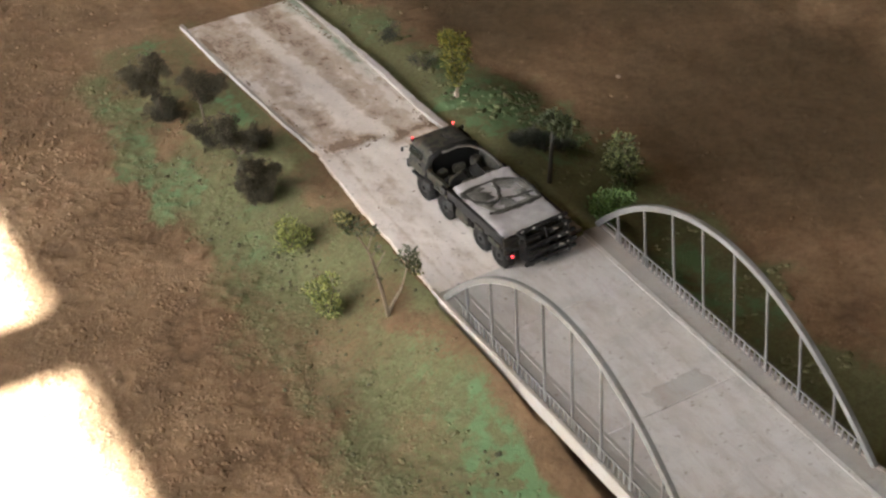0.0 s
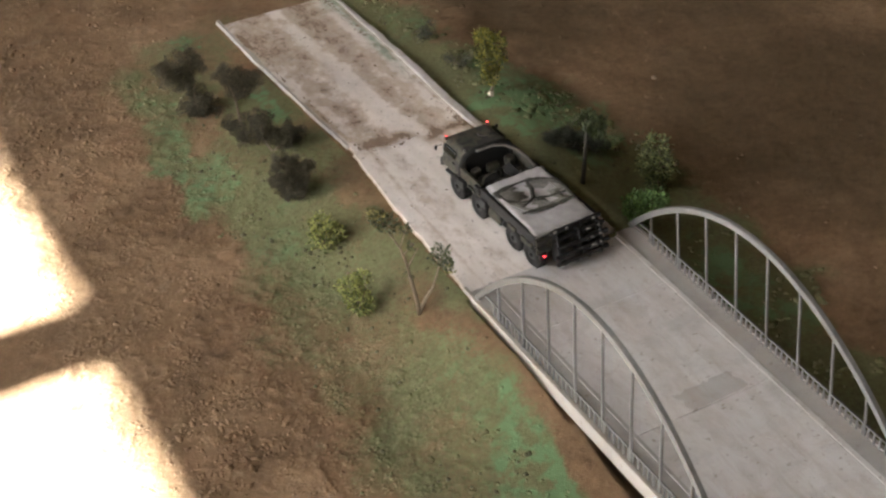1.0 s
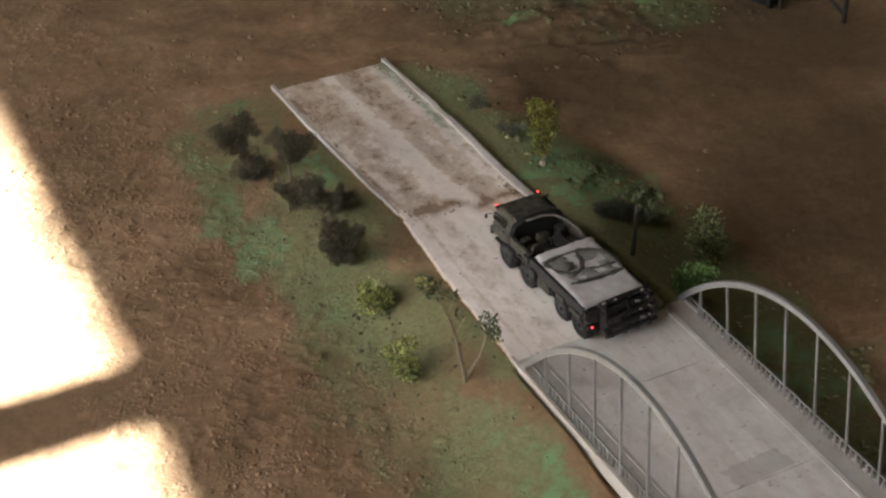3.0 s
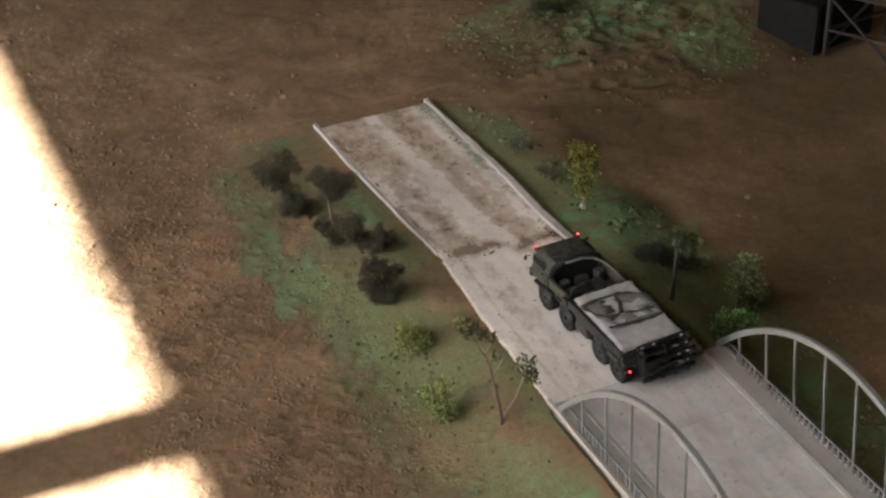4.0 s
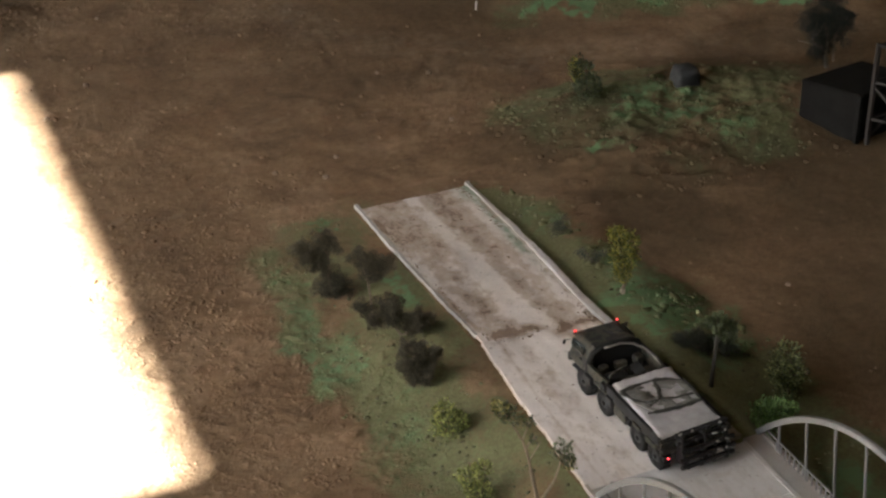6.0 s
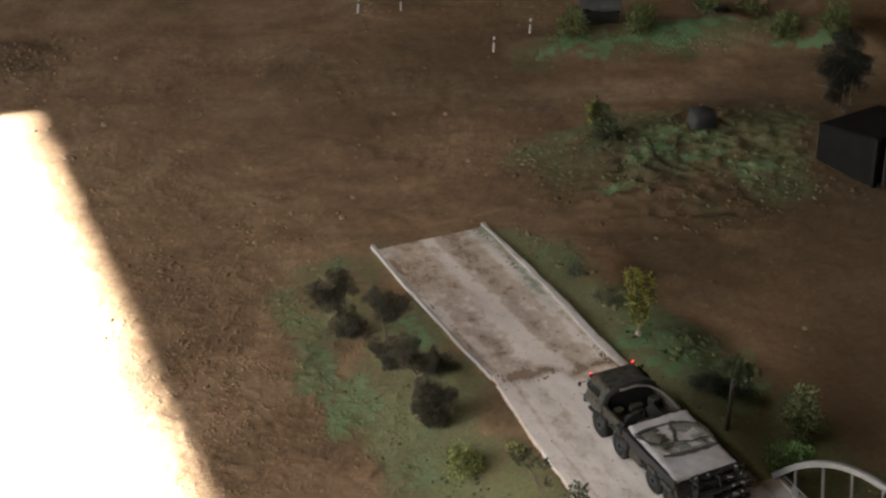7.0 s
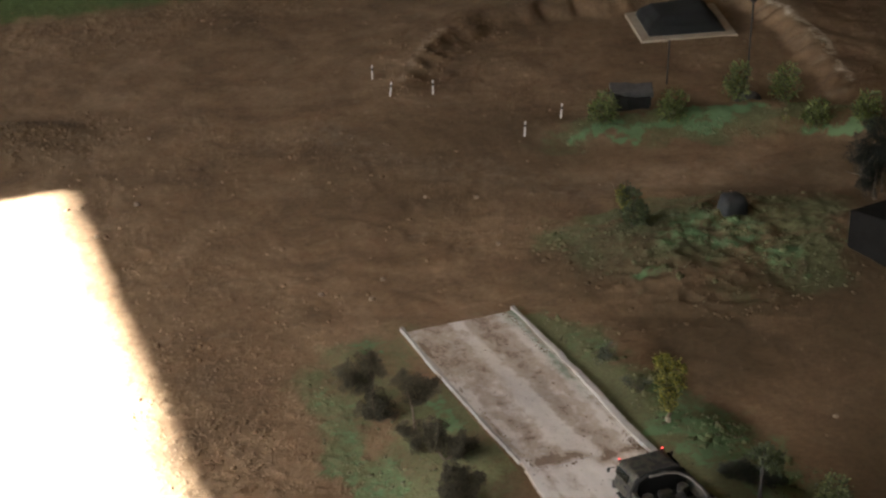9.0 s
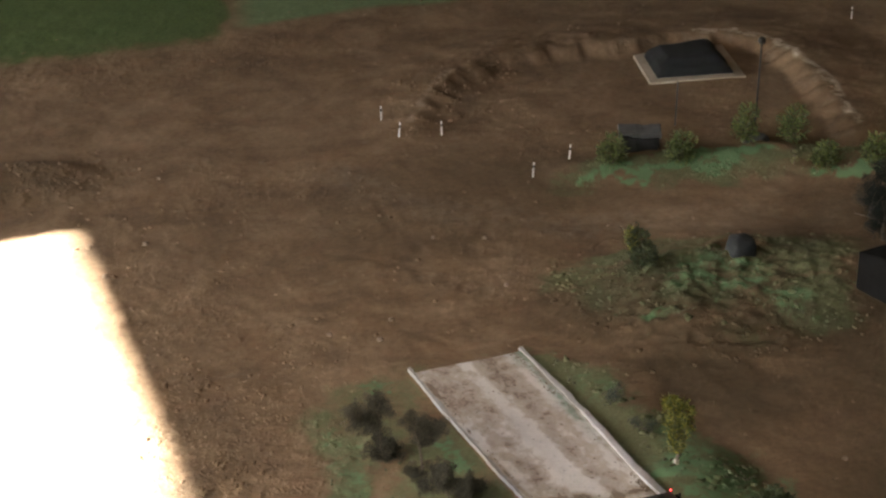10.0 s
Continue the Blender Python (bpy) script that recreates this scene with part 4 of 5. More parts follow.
# ---- the arch bridge ----
def build_bridge():
    bridge = thing("arch_bridge", "pale grey model arch bridge with thin hangers and low railings", "bridge")
    length, middle = FAR_END - NEAR_END, (FAR_END + NEAR_END) / 2
    cuts = [NEAR_END, 2.745, 3.258, FAR_END - 0.02]
    for a, b in zip(cuts, cuts[1:]):
        part("deck_panel", boxed((2.312, (a + b) / 2, DECK - 0.02), (0.456, b - a - 0.0022, 0.04), 0.0006), BRIDGE_DECK, bridge)
    # a scuffed patch by the panel joint
    verts, faces = [], []
    for j in range(9):
        for i in range(17):
            x, y = 2.275 + 0.195 * i / 16 - 0.012 * j / 8, 2.748 + 0.082 * j / 8 + 0.006 * i / 16
            if j == 8 or i in (0, 16):
                x, y = x + 0.010 * float(vnoise(i * 0.7, j * 1.3, 1.0, 401)), y + 0.010 * float(vnoise(i * 0.9, j, 1.0, 402))
            verts.append((x, y, DECK + (0.0016 if 0 < i < 16 and 0 < j < 8 else 0.0004)))
    for j in range(8):
        for i in range(16):
            a = j * 17 + i
            faces.append((a, a + 1, a + 18, a + 17))
    patch = mesh_ob("scuffed_patch", verts, faces, SCUFF, bridge, "grey scuffed patch on the deck")
    patch.modifiers.new("thickness", "SOLIDIFY").thickness = 0.001
    for x, wide in ((2.0425, 0.067), (2.589, 0.063)):
        part("walkway", boxed((x, middle, DECK - 0.016), (wide, length, 0.03), 0.002), WALKWAY, bridge, "grey walkway strip")
    for x, wide, high in ((2.0795, 0.012, 0.0016), (2.5480, 0.016, 0.0022)):
        part("kerb", boxed((x, middle - 0.01, DECK - 0.030 + high), (wide, length - 0.02, 0.06), 0.0004), BRIDGE_DECK if x > 2.3 else WALKWAY, bridge, "low grey kerb")
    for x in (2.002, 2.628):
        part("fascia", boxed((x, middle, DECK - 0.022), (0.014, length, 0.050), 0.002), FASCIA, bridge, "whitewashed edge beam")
    for x in (2.10, 2.52):
        part("girder", boxed((x, middle, DECK - 0.07), (0.03, length, 0.06), 0.002), STEEL, bridge)
    for y in (NEAR_END - 0.03, FAR_END + 0.02):
        part("abutment", boxed((2.31, y, 0.0), (0.60, 0.06, 0.18), 0.004), KERB, bridge)
    sides = [(2.014, 2.225, 3.49, 0.384, -0.040, 3.359, 0.137, "arch"), (2.618, 2.262, 3.555, 0.360, -0.095, 3.438, 0.1438, "arch")]
    for x0, near, far, rise, lean, first, gap, name in sides:
        mid, half = (near + far) / 2, (far - near) / 2

        def crown(y):
            return rise * max(0.0, 1 - ((y - mid) / half) ** 2)

        bm = bmesh.new()
        rings = []
        for k in range(49):
            y = near + (far - near) * k / 48
            h = crown(y)
            slope = -2 * rise * (y - mid) / half ** 2
            n = Vector((0, -slope, 1)).normalized()
            c = Vector((x0 + lean * h, y, DECK + h))
            w, d = 0.0088, 0.0094
            rings.append([bm.verts.new(c + Vector((sx * w, 0, 0)) + n * sz * d) for sx, sz in ((-1, -1), (1, -1), (1, 1), (-1, 1))])
        for p, q in zip(rings, rings[1:]):
            for s in range(4):
                bm.faces.new((p[s], p[(s + 1) % 4], q[(s + 1) % 4], q[s]))
        bm.faces.new(rings[0][::-1])
        bm.faces.new(rings[-1])
        bmesh.ops.recalc_face_normals(bm, faces=bm.faces)
        bmesh.ops.bevel(bm, geom=[e for e in bm.edges if abs(e.verts[0].co.y - e.verts[1].co.y) > 0.01], offset=0.002, segments=1, affect="EDGES")
        part(name, bm, STEEL, bridge, "curved pale grey arch rib")
        for k in range(9):
            y = first - gap * k
            h = crown(y)
            if h > 0.02:
                a, b = Vector((x0, y, DECK - 0.004)), Vector((x0 + lean * h, y, DECK + h))
                bm = boxed((a + b) / 2, (0.0075, 0.0065, (b - a).length), 0.001, Matrix.Rotation(math.atan(lean), 4, "Y"))
                part("hanger", bm, STEEL, bridge)
        part("handrail", boxed((x0 + lean * 0.04, mid, DECK + 0.042), (0.006, far - near - 0.10, 0.006), 0.001), STEEL, bridge)
        share = None
        count = int((far - near - 0.12) / 0.0235)
        for k in range(count):
            y = near + 0.06 + 0.0235 * k
            if share is None:
                share = part("baluster", boxed((0, 0, 0.020), (0.004, 0.0055, 0.042)), STEEL, bridge)
                ob = share
            else:
                ob = new("baluster", share.data)
                ob.parent = bridge
            ob.location = (x0 + lean * 0.02, y, DECK)


build_bridge()


# ---- the truck ----
def camo(name):
    m, n, l, b = shader(name, 0.7)
    at = place(n)
    a = noise_of(n, l, 24, 3, 0.55, at, 0.8)
    col = ramp(n, l, a, [(0.40, (0.010, 0.011, 0.009)), (0.45, (0.030, 0.033, 0.021)), (0.53, (0.046, 0.038, 0.026)), (0.59, (0.012, 0.012, 0.010))])
    dust = ramp(n, l, noise_of(n, l, 60, 5, 0.7, at), [(0.45, (0, 0, 0)), (0.8, (0.14, 0.14, 0.14))])
    l.new(mixed(n, l, dust, col, (0.12, 0.10, 0.08)), b.inputs["Base Color"])
    bumped(n, l, b, noise_of(n, l, 180, 4, 0.6, at), 0.2, 0.001)
    return m


FITTINGS = [[(-0.046, 0.011), (-0.008, 0.008), (0.080, 0.010)], [(0.056, 0.018), (0.090, 0.008)], [(0.060, 0.009), (0.090, 0.014)], [(0.062, 0.018), (0.084, 0.008)], []]


def build_truck(m):
    paint = camo("camouflage_paint")
    tyre = plain("tyre_rubber", (0.0095, 0.0092, 0.009), 0.9, 0.3, 90)
    dark = plain("near_black", (0.0045, 0.0045, 0.0042), 0.95, 0.3, 60)
    black = plain("black_plastic", (0.010, 0.010, 0.011), 0.6, 0.3, 60)
    grey = plain("cargo_sheet", (0.33, 0.318, 0.318), 0.9, 0.20, 24)
    pipe = plain("worn_pipe", (0.085, 0.080, 0.070), 0.6, 0.25, 60)
    net = plain("camouflage_net", (0.036, 0.036, 0.029), 0.95, 0.4, 90)
    thin_net = plain("thin_net", (0.135, 0.132, 0.118), 0.95, 0.35, 110)
    pale = plain("pale_fitting", (0.26, 0.25, 0.235), 0.6, 0.3, 60)
    glass, n, l, b = shader("cab_glass", 0.22)
    b.inputs["Base Color"].default_value = (0.016, 0.017, 0.014, 1)
    red, amber = glow("tail_light_red", (1.0, 0.03, 0.04), 0.4), glow("beacon_red", (1.0, 0.06, 0.05), 0.45)
    truck = thing("military_truck", "camouflaged eight-wheeled model army truck with lit beacons on the road", "truck", m)

    # frame, axles, mudguards
    part("chassis", block(block(bmesh.new(), (-0.035, 0.27, 0.058), (0.016, 0.54, 0.022), 0.002), (0.035, 0.27, 0.058), (0.016, 0.54, 0.022), 0.002), black, truck)
    for y in (0.02, 0.118, 0.312, 0.435):
        part("axle", rod((-0.08, y, 0.043), (0.08, y, 0.043), 0.009), black, truck)
        for side in (-1, 1):
            bm = bmesh.new()
            prof = [(0.000, 0.018), (0.034, 0.012), (0.041, 0.006), (0.043, 0.016), (0.043, 0.024), (0.041, 0.034), (0.032, 0.038), (0.018, 0.034), (0.014, 0.028), (0.0, 0.027)]
            rings = []
            for s in range(24):
                a = 2 * math.pi * s / 24
                rings.append([bm.verts.new((side * (0.058 + w), y + r * math.cos(a), 0.043 + r * math.sin(a))) for r, w in prof[1:-1]])
            for s in range(24):
                p, q = rings[s], rings[(s + 1) % 24]
                for k in range(len(p) - 1):
                    bm.faces.new((p[k], p[k + 1], q[k + 1], q[k]))
            bmesh.ops.holes_fill(bm, edges=[e for e in bm.edges if len(e.link_faces) == 1], sides=0)
            bmesh.ops.recalc_face_normals(bm, faces=bm.faces)
            wheel = part("wheel", bm, tyre, truck, "black knobbly tyre on an olive rim", True)
            part("rim", rod((side * 0.088, y, 0.043), (side * 0.0925, y, 0.043), 0.020, 0.017, 16), black, wheel)
            hub = bmesh.new()
            drum(hub, (side * 0.092, y, 0.043), (side * 0.098, y, 0.043), 0.008, 0.006, 10)
            part("hub", hub, black, wheel)
            # lugs round the tread
            lugs = bmesh.new()
            for s in range(20):
                a = 2 * math.pi * s / 20
                block(lugs, (side * 0.078, y + 0.0435 * math.cos(a), 0.043 + 0.0435 * math.sin(a)), (0.026, 0.004, 0.004), 0, Matrix.Rotation(a - math.pi / 2, 4, "X"))
            part("tread", lugs, tyre, wheel)
    for side in (-1, 1):
        for y0, y1 in ((-0.035, 0.175), (0.262, 0.362)):
            part("mudguard", boxed((side * 0.080, (y0 + y1) / 2, 0.096), (0.040, y1 - y0, 0.006), 0.002), paint, truck)
        part("side_locker", boxed((side * 0.078, 0.218, 0.066), (0.034, 0.07, 0.044), 0.004), paint, truck)
        part("fuel_tank", rod((side * 0.070, 0.186, 0.055), (side * 0.070, 0.176, 0.055), 0.020), black, truck)

    # cargo body with its light sheet and the net on it
    for y, z, size in ((0.026, 0.084, (0.012, 0.060, 0.020)), (0.108, 0.088, (0.010, 0.046, 0.016)), (0.262, 0.080, (0.016, 0.034, 0.030)), (0.300, 0.112, (0.012, 0.028, 0.022)), (0.392, 0.078, (0.014, 0.040, 0.026))):
        for side in (-1, 1):
            part("stowage_box", boxed((side * 0.101, y, z + 0.010), size, 0.003), black if size[2] > 0.021 else paint, truck, "small stowage box on the flank")
    part("cargo_bed", boxed((0.004, 0.138, 0.106), (0.204, 0.292, 0.030), 0.003), paint, truck)
    for side in (-1, 1):
        part("drop_side", boxed((0.1065 if side > 0 else -0.0985, 0.138, 0.112), (0.004, 0.292, 0.034), 0.001), black, truck)
        part("side_rail", boxed((0.1045 if side > 0 else -0.0960, 0.138, 0.1300), (0.010, 0.292, 0.005), 0.001), black, truck, "black rail along the cargo side")
    verts, faces = [], []
    nx, ny = 24, 34
    for j in range(ny + 1):
        for i in range(nx + 1):
            low = -0.101 + 0.017 * j / ny
            high = 0.103 + 0.006 * j / ny
            x, y = low + (high - low) * i / nx, -0.008 + 0.296 * j / ny
            edge = min(i, nx - i, j, ny - j)
            z = 0.139 + 0.0030 * float(fnoise(x, y, 0.05, 300, 3)) - (0.012 if edge == 0 else 0.002 if edge == 1 else 0)
            if j >= ny - 2:
                z += 0.003 + 0.0018 * math.sin(i * 1.9)
            if edge == 0:
                x, y = x * (1 + 0.02 * float(vnoise(x, y, 0.02, 310))), y + 0.004 * float(vnoise(x, y, 0.018, 311))
            verts.append((x, y, z))
    for j in range(ny):
        for i in range(nx):
            a = j * (nx + 1) + i
            faces.append((a, a + 1, a + nx + 2, a + nx + 1))
    sheet = mesh_ob("cargo_sheet", verts, faces, grey, truck, "dusty pale grey cargo sheet", True)
    thick = sheet.modifiers.new("thickness", "SOLIDIFY")
    thick.thickness = 0.003
    # camouflage net thrown over the sheet: a thin layer with darker folds
    rim = [(-0.090, 0.228), (-0.030, 0.240), (0.030, 0.241), (0.099, 0.205), (0.101, 0.150), (0.096, 0.088), (0.050, 0.080), (0.000, 0.082), (-0.050, 0.108), (-0.074, 0.160)]
    bm = bmesh.new()
    centre = Vector((0.015, 0.162, 0.0))
    rows = []
    for f in (0.35, 0.7, 0.9, 1.0):
        row = []
        for (ax, ay), (bx, by) in zip(rim, rim[1:] + rim[:1]):
            for k in range(4):
                q = centre.lerp(Vector((ax + (bx - ax) * k / 4, ay + (by - ay) * k / 4, 0)), f * (1 + 0.07 * float(vnoise(ax + bx * k, ay, 0.02, 320)) * (f > 0.8)))
                row.append(bm.verts.new((q.x, q.y, (0.1425 if f < 1 else 0.1395) + 0.0022 * float(fnoise(q.x, q.y, 0.03, 322, 3)))))
        rows.append(row)
    for p, q in zip(rows, rows[1:]):
        for k in range(len(p)):
            j = (k + 1) % len(p)
            # torn holes let the sheet show through
            if p is rows[0] and k % 10 in (2, 3, 4, 5):
                continue
            if p is rows[1] and k % 13 in (4, 5, 6):
                continue
            bm.faces.new((p[k], p[j], q[j], q[k]))
    layer = part("net_layer", bm, thin_net, truck, "thin grey-green camouflage net", True)
    layer.modifiers.new("thickness", "SOLIDIFY").thickness = 0.0012
    folds = [([(-0.090, 0.226), (-0.035, 0.238), (0.022, 0.238), (0.062, 0.222), (0.099, 0.198)], 0.0095), ([(0.099, 0.198), (0.100, 0.145), (0.093, 0.092)], 0.0075),
             ([(-0.072, 0.100), (-0.030, 0.092), (0.004, 0.089), (0.050, 0.088), (0.093, 0.093)], 0.0080), ([(-0.088, 0.222), (-0.074, 0.172), (-0.050, 0.148), (-0.030, 0.140)], 0.0090),
             ([(0.022, 0.236), (0.012, 0.190), (-0.009, 0.150), (-0.034, 0.138)], 0.0070), ([(-0.009, 0.150), (0.030, 0.132), (0.088, 0.128)], 0.0060)]
    for n_, (line, wide) in enumerate(folds):
        bm = bmesh.new()
        pts = []
        for (ax, ay), (bx, by) in zip(line, line[1:]):
            for k in range(6):
                f = k / 6
                pts.append((ax + (bx - ax) * f + 0.003 * float(vnoise(k + n_, ax * 9, 1.3, 331)), ay + (by - ay) * f, 0.1425 + 0.0015 * math.sin(9 * f + n_)))
        pts.append((*line[-1], 0.143))
        tube(bm, pts, [wide * (0.75 + 0.45 * float(vnoise(k * 0.6, n_ * 3.1, 1.0, 333))) for k in range(len(pts))], 8)
        for v in bm.verts:
            v.co.z = 0.1425 + (v.co.z - 0.1425) * 0.22
        part("net_fold", bm, net, truck, "folded dark camouflage net", True)

    # open well behind the cab, with the spare wheel and the hoist
    part("well_floor", boxed((0, 0.355, 0.090), (0.176, 0.130, 0.014), 0.003), dark, truck)
    part("engine_box", boxed((-0.036, 0.338, 0.106), (0.064, 0.050, 0.026), 0.008), black, truck)
    for x, y, z, size, turn in ((-0.055, 0.388, 0.112, (0.030, 0.024, 0.030), 12), (0.004, 0.392, 0.110, (0.040, 0.022, 0.026), -6), (0.060, 0.388, 0.114, (0.026, 0.030, 0.034), 8), (-0.012, 0.306, 0.108, (0.052, 0.016, 0.030), 4), (0.062, 0.306, 0.110, (0.028, 0.018, 0.034), -10)):
        part("stowed_pack", boxed((x, y, z), size, 0.006, Matrix.Rotation(radians(turn), 4, "Z")), paint, truck, "stowed olive pack")
    bm = bmesh.new()
    tube(bm, [(-0.070, 0.318, 0.096), (-0.070, 0.318, 0.134), (-0.066, 0.322, 0.141), (-0.030, 0.330, 0.143), (0.000, 0.336, 0.138), (0.004, 0.337, 0.100)], 0.0045, 8)
    part("seat_frame", bm, paint, truck, "olive tubular frame in the open well", True)
    spare = part("spare_wheel", rod((0.022, 0.338, 0.094), (0.050, 0.338, 0.108), 0.036, 0.034, 20), tyre, truck)
    part("rim", rod((0.048, 0.338, 0.1070), (0.052, 0.338, 0.109), 0.016, 0.014, 14), black, spare)
    bm = bmesh.new()
    hoop = [(-0.040, 0.412, 0.176), (-0.022, 0.404, 0.181), (0.006, 0.402, 0.185), (0.040, 0.386, 0.183), (0.064, 0.356, 0.174), (0.078, 0.318, 0.159), (0.084, 0.286, 0.143)]
    tube(bm, hoop, 0.0040, 10)
    part("hoist_pipe", bm, pipe, truck, "bent grey hoist pipe", True)
    part("side_panel", boxed((-0.088, 0.358, 0.106), (0.010, 0.122, 0.052), 0.002), paint, truck)
    part("side_panel", boxed((0.088, 0.358, 0.114), (0.010, 0.122, 0.068), 0.002), paint, truck)

    # cab: rounded closed shell, its open back shown by a black slab
    bm = boxed((0, 0.487, 0.121), (0.184, 0.132, 0.110))
    for v in bm.verts:
        if v.co.z > 0.15:
            v.co.x *= 0.80
            v.co.y = 0.482 + (v.co.y - 0.482) * (0.84 if v.co.y > 0.48 else 0.98)
    bmesh.ops.bevel(bm, geom=list(bm.edges), offset=0.024, segments=5, affect="EDGES", profile=0.5)
    cab = part("cab", bm, paint, truck, "rounded camouflaged cab", True)
    # rolled canvas round the opening at the back of the cab
    bm = bmesh.new()
    tube(bm, [(-0.086, 0.419, 0.090), (-0.084, 0.419, 0.130), (-0.072, 0.420, 0.160), (-0.045, 0.421, 0.173), (0.0, 0.422, 0.176), (0.045, 0.421, 0.173), (0.072, 0.420, 0.160), (0.084, 0.419, 0.130), (0.086, 0.419, 0.090)], 0.0105, 10)
    part("canvas_edge", bm, dark, cab, "rolled dark canvas edge", True)
    part("roof_hatch", rod((0.03, 0.487, 0.172), (0.03, 0.487, 0.1785), 0.022, 0.020, 20), paint, cab)
    part("roof_roll", rod((-0.066, 0.432, 0.171), (0.066, 0.432, 0.171), 0.009, 0.009, 12), net, cab, "rolled dark tarpaulin")
    # shade inside the cab, put in as a near-black slab
    part("rear_opening", boxed((0.004, 0.420, 0.130), (0.146, 0.008, 0.074), 0.003), dark, cab, "black slab for the shaded opening at the back of the cab")
    part("windscreen", boxed((0, 0.5445, 0.148), (0.130, 0.006, 0.030), 0.002, Matrix.Rotation(radians(8), 4, "X")), glass, cab)
    for side in (-1, 1):
        part("side_window", boxed((side * 0.0840, 0.490, 0.148), (0.006, 0.070, 0.026), 0.002, Matrix.Rotation(radians(-side * 9), 4, "Y")), glass, cab)
        part("door_handle", boxed((side * 0.0935, 0.455, 0.125), (0.004, 0.014, 0.004), 0.001), black, cab)
        mirror = part("mirror", boxed((side * 0.104, 0.538, 0.142), (0.009, 0.004, 0.018), 0.002), black, cab)
        part("mirror_arm", rod((side * 0.086, 0.532, 0.150), (side * 0.102, 0.538, 0.147), 0.0016), black, mirror)
        part("step", boxed((side * 0.074, 0.500, 0.056), (0.024, 0.040, 0.006), 0.001), black, truck)
        beacon = part("beacon_base", rod((side * 0.070, 0.535, 0.162), (side * 0.070, 0.535, 0.173), 0.005), black, cab)
        bulb = bmesh.new()
        bmesh.ops.create_uvsphere(bulb, u_segments=12, v_segments=8, radius=0.0024)
        bmesh.ops.translate(bulb, verts=bulb.verts, vec=(side * 0.070, 0.535, 0.1760))
        part("beacon_lens", bulb, amber, beacon, "lit orange-red beacon", True)
        part("headlight", rod((side * 0.066, 0.545, 0.090), (side * 0.066, 0.551, 0.090), 0.011), pale, cab)
    part("bumper", boxed((0, 0.554, 0.066), (0.160, 0.014, 0.030), 0.004), black, truck)

    # rear: rack of dark tubes on brackets
    part("tail_panel", boxed((0, -0.014, 0.092), (0.196, 0.006, 0.052), 0.002), paint, truck)
    part("tail_lamp_box", boxed((-0.080, -0.020, 0.060), (0.024, 0.010, 0.018), 0.002), black, truck)
    lamp_bulb = bmesh.new()
    bmesh.ops.create_uvsphere(lamp_bulb, u_segments=12, v_segments=8, radius=0.0024)
    bmesh.ops.translate(lamp_bulb, verts=lamp_bulb.verts, vec=(-0.078, -0.026, 0.061))
    part("tail_light", lamp_bulb, red, truck, "lit red tail light", True)
    for k, (y, z, x0, x1) in enumerate(((-0.022, 0.136, -0.058, 0.100), (-0.034, 0.112, -0.058, 0.106), (-0.048, 0.088, -0.052, 0.110), (-0.058, 0.064, -0.060, 0.108), (-0.062, 0.040, -0.056, 0.104))):
        bar = part("rack_tube", rod((x0, y, z), (x1, y + 0.004, z + 0.002), 0.0075, None, 12), black, truck, "dark tube lying across the tail")
        for x in np.linspace(x0 + 0.02, x1 - 0.02, 4):
            part("tube_clamp", rod((float(x) - 0.004, y, z), (float(x) + 0.004, y, z + 0.0003), 0.0096, None, 10), black, bar)
        part("end_cap", rod((x1, y + 0.004, z + 0.002), (x1 + 0.008, y + 0.004, z + 0.002), 0.0085, 0.007, 12), black, bar)
        for fx, fw in FITTINGS[k]:
            part("fitting", boxed((fx, y - 0.006, z + 0.006), (fw, 0.006, 0.007), 0.002, Matrix.Rotation(6 * fx, 4, "Y")), pale, bar, "pale metal fitting")
    for x in (-0.045, 0.025, 0.095):
        part("rack_bracket", boxed((x, -0.030, 0.082), (0.006, 0.044, 0.094), 0.001, Matrix.Rotation(radians(-14), 4, "X")), black, truck)


TRUCK_Y = 3.525
build_truck(Matrix.Translation((2.342, TRUCK_Y, float(road_z(TRUCK_Y + 0.2)) + 0.001)) @ Matrix.Rotation(radians(1.5), 4, "Z") @ Matrix.Rotation(radians(-0.6), 4, "X") @ Matrix.Diagonal((1.13, 1.06, 0.98, 1)))


# ---- plants ----
def stem(bm, a, b, r1, r2, rng, bend=0.06, steps=6):
    a, b = Vector(a), Vector(b)
    size = (b - a).length
    off = Vector(rng.normal(size=3) * bend * size)
    pts = [a.lerp(b, k / steps) + off * math.sin(math.pi * k / steps) for k in range(steps + 1)]
    tube(bm, pts, [r1 + (r2 - r1) * k / steps for k in range(steps + 1)], 6)


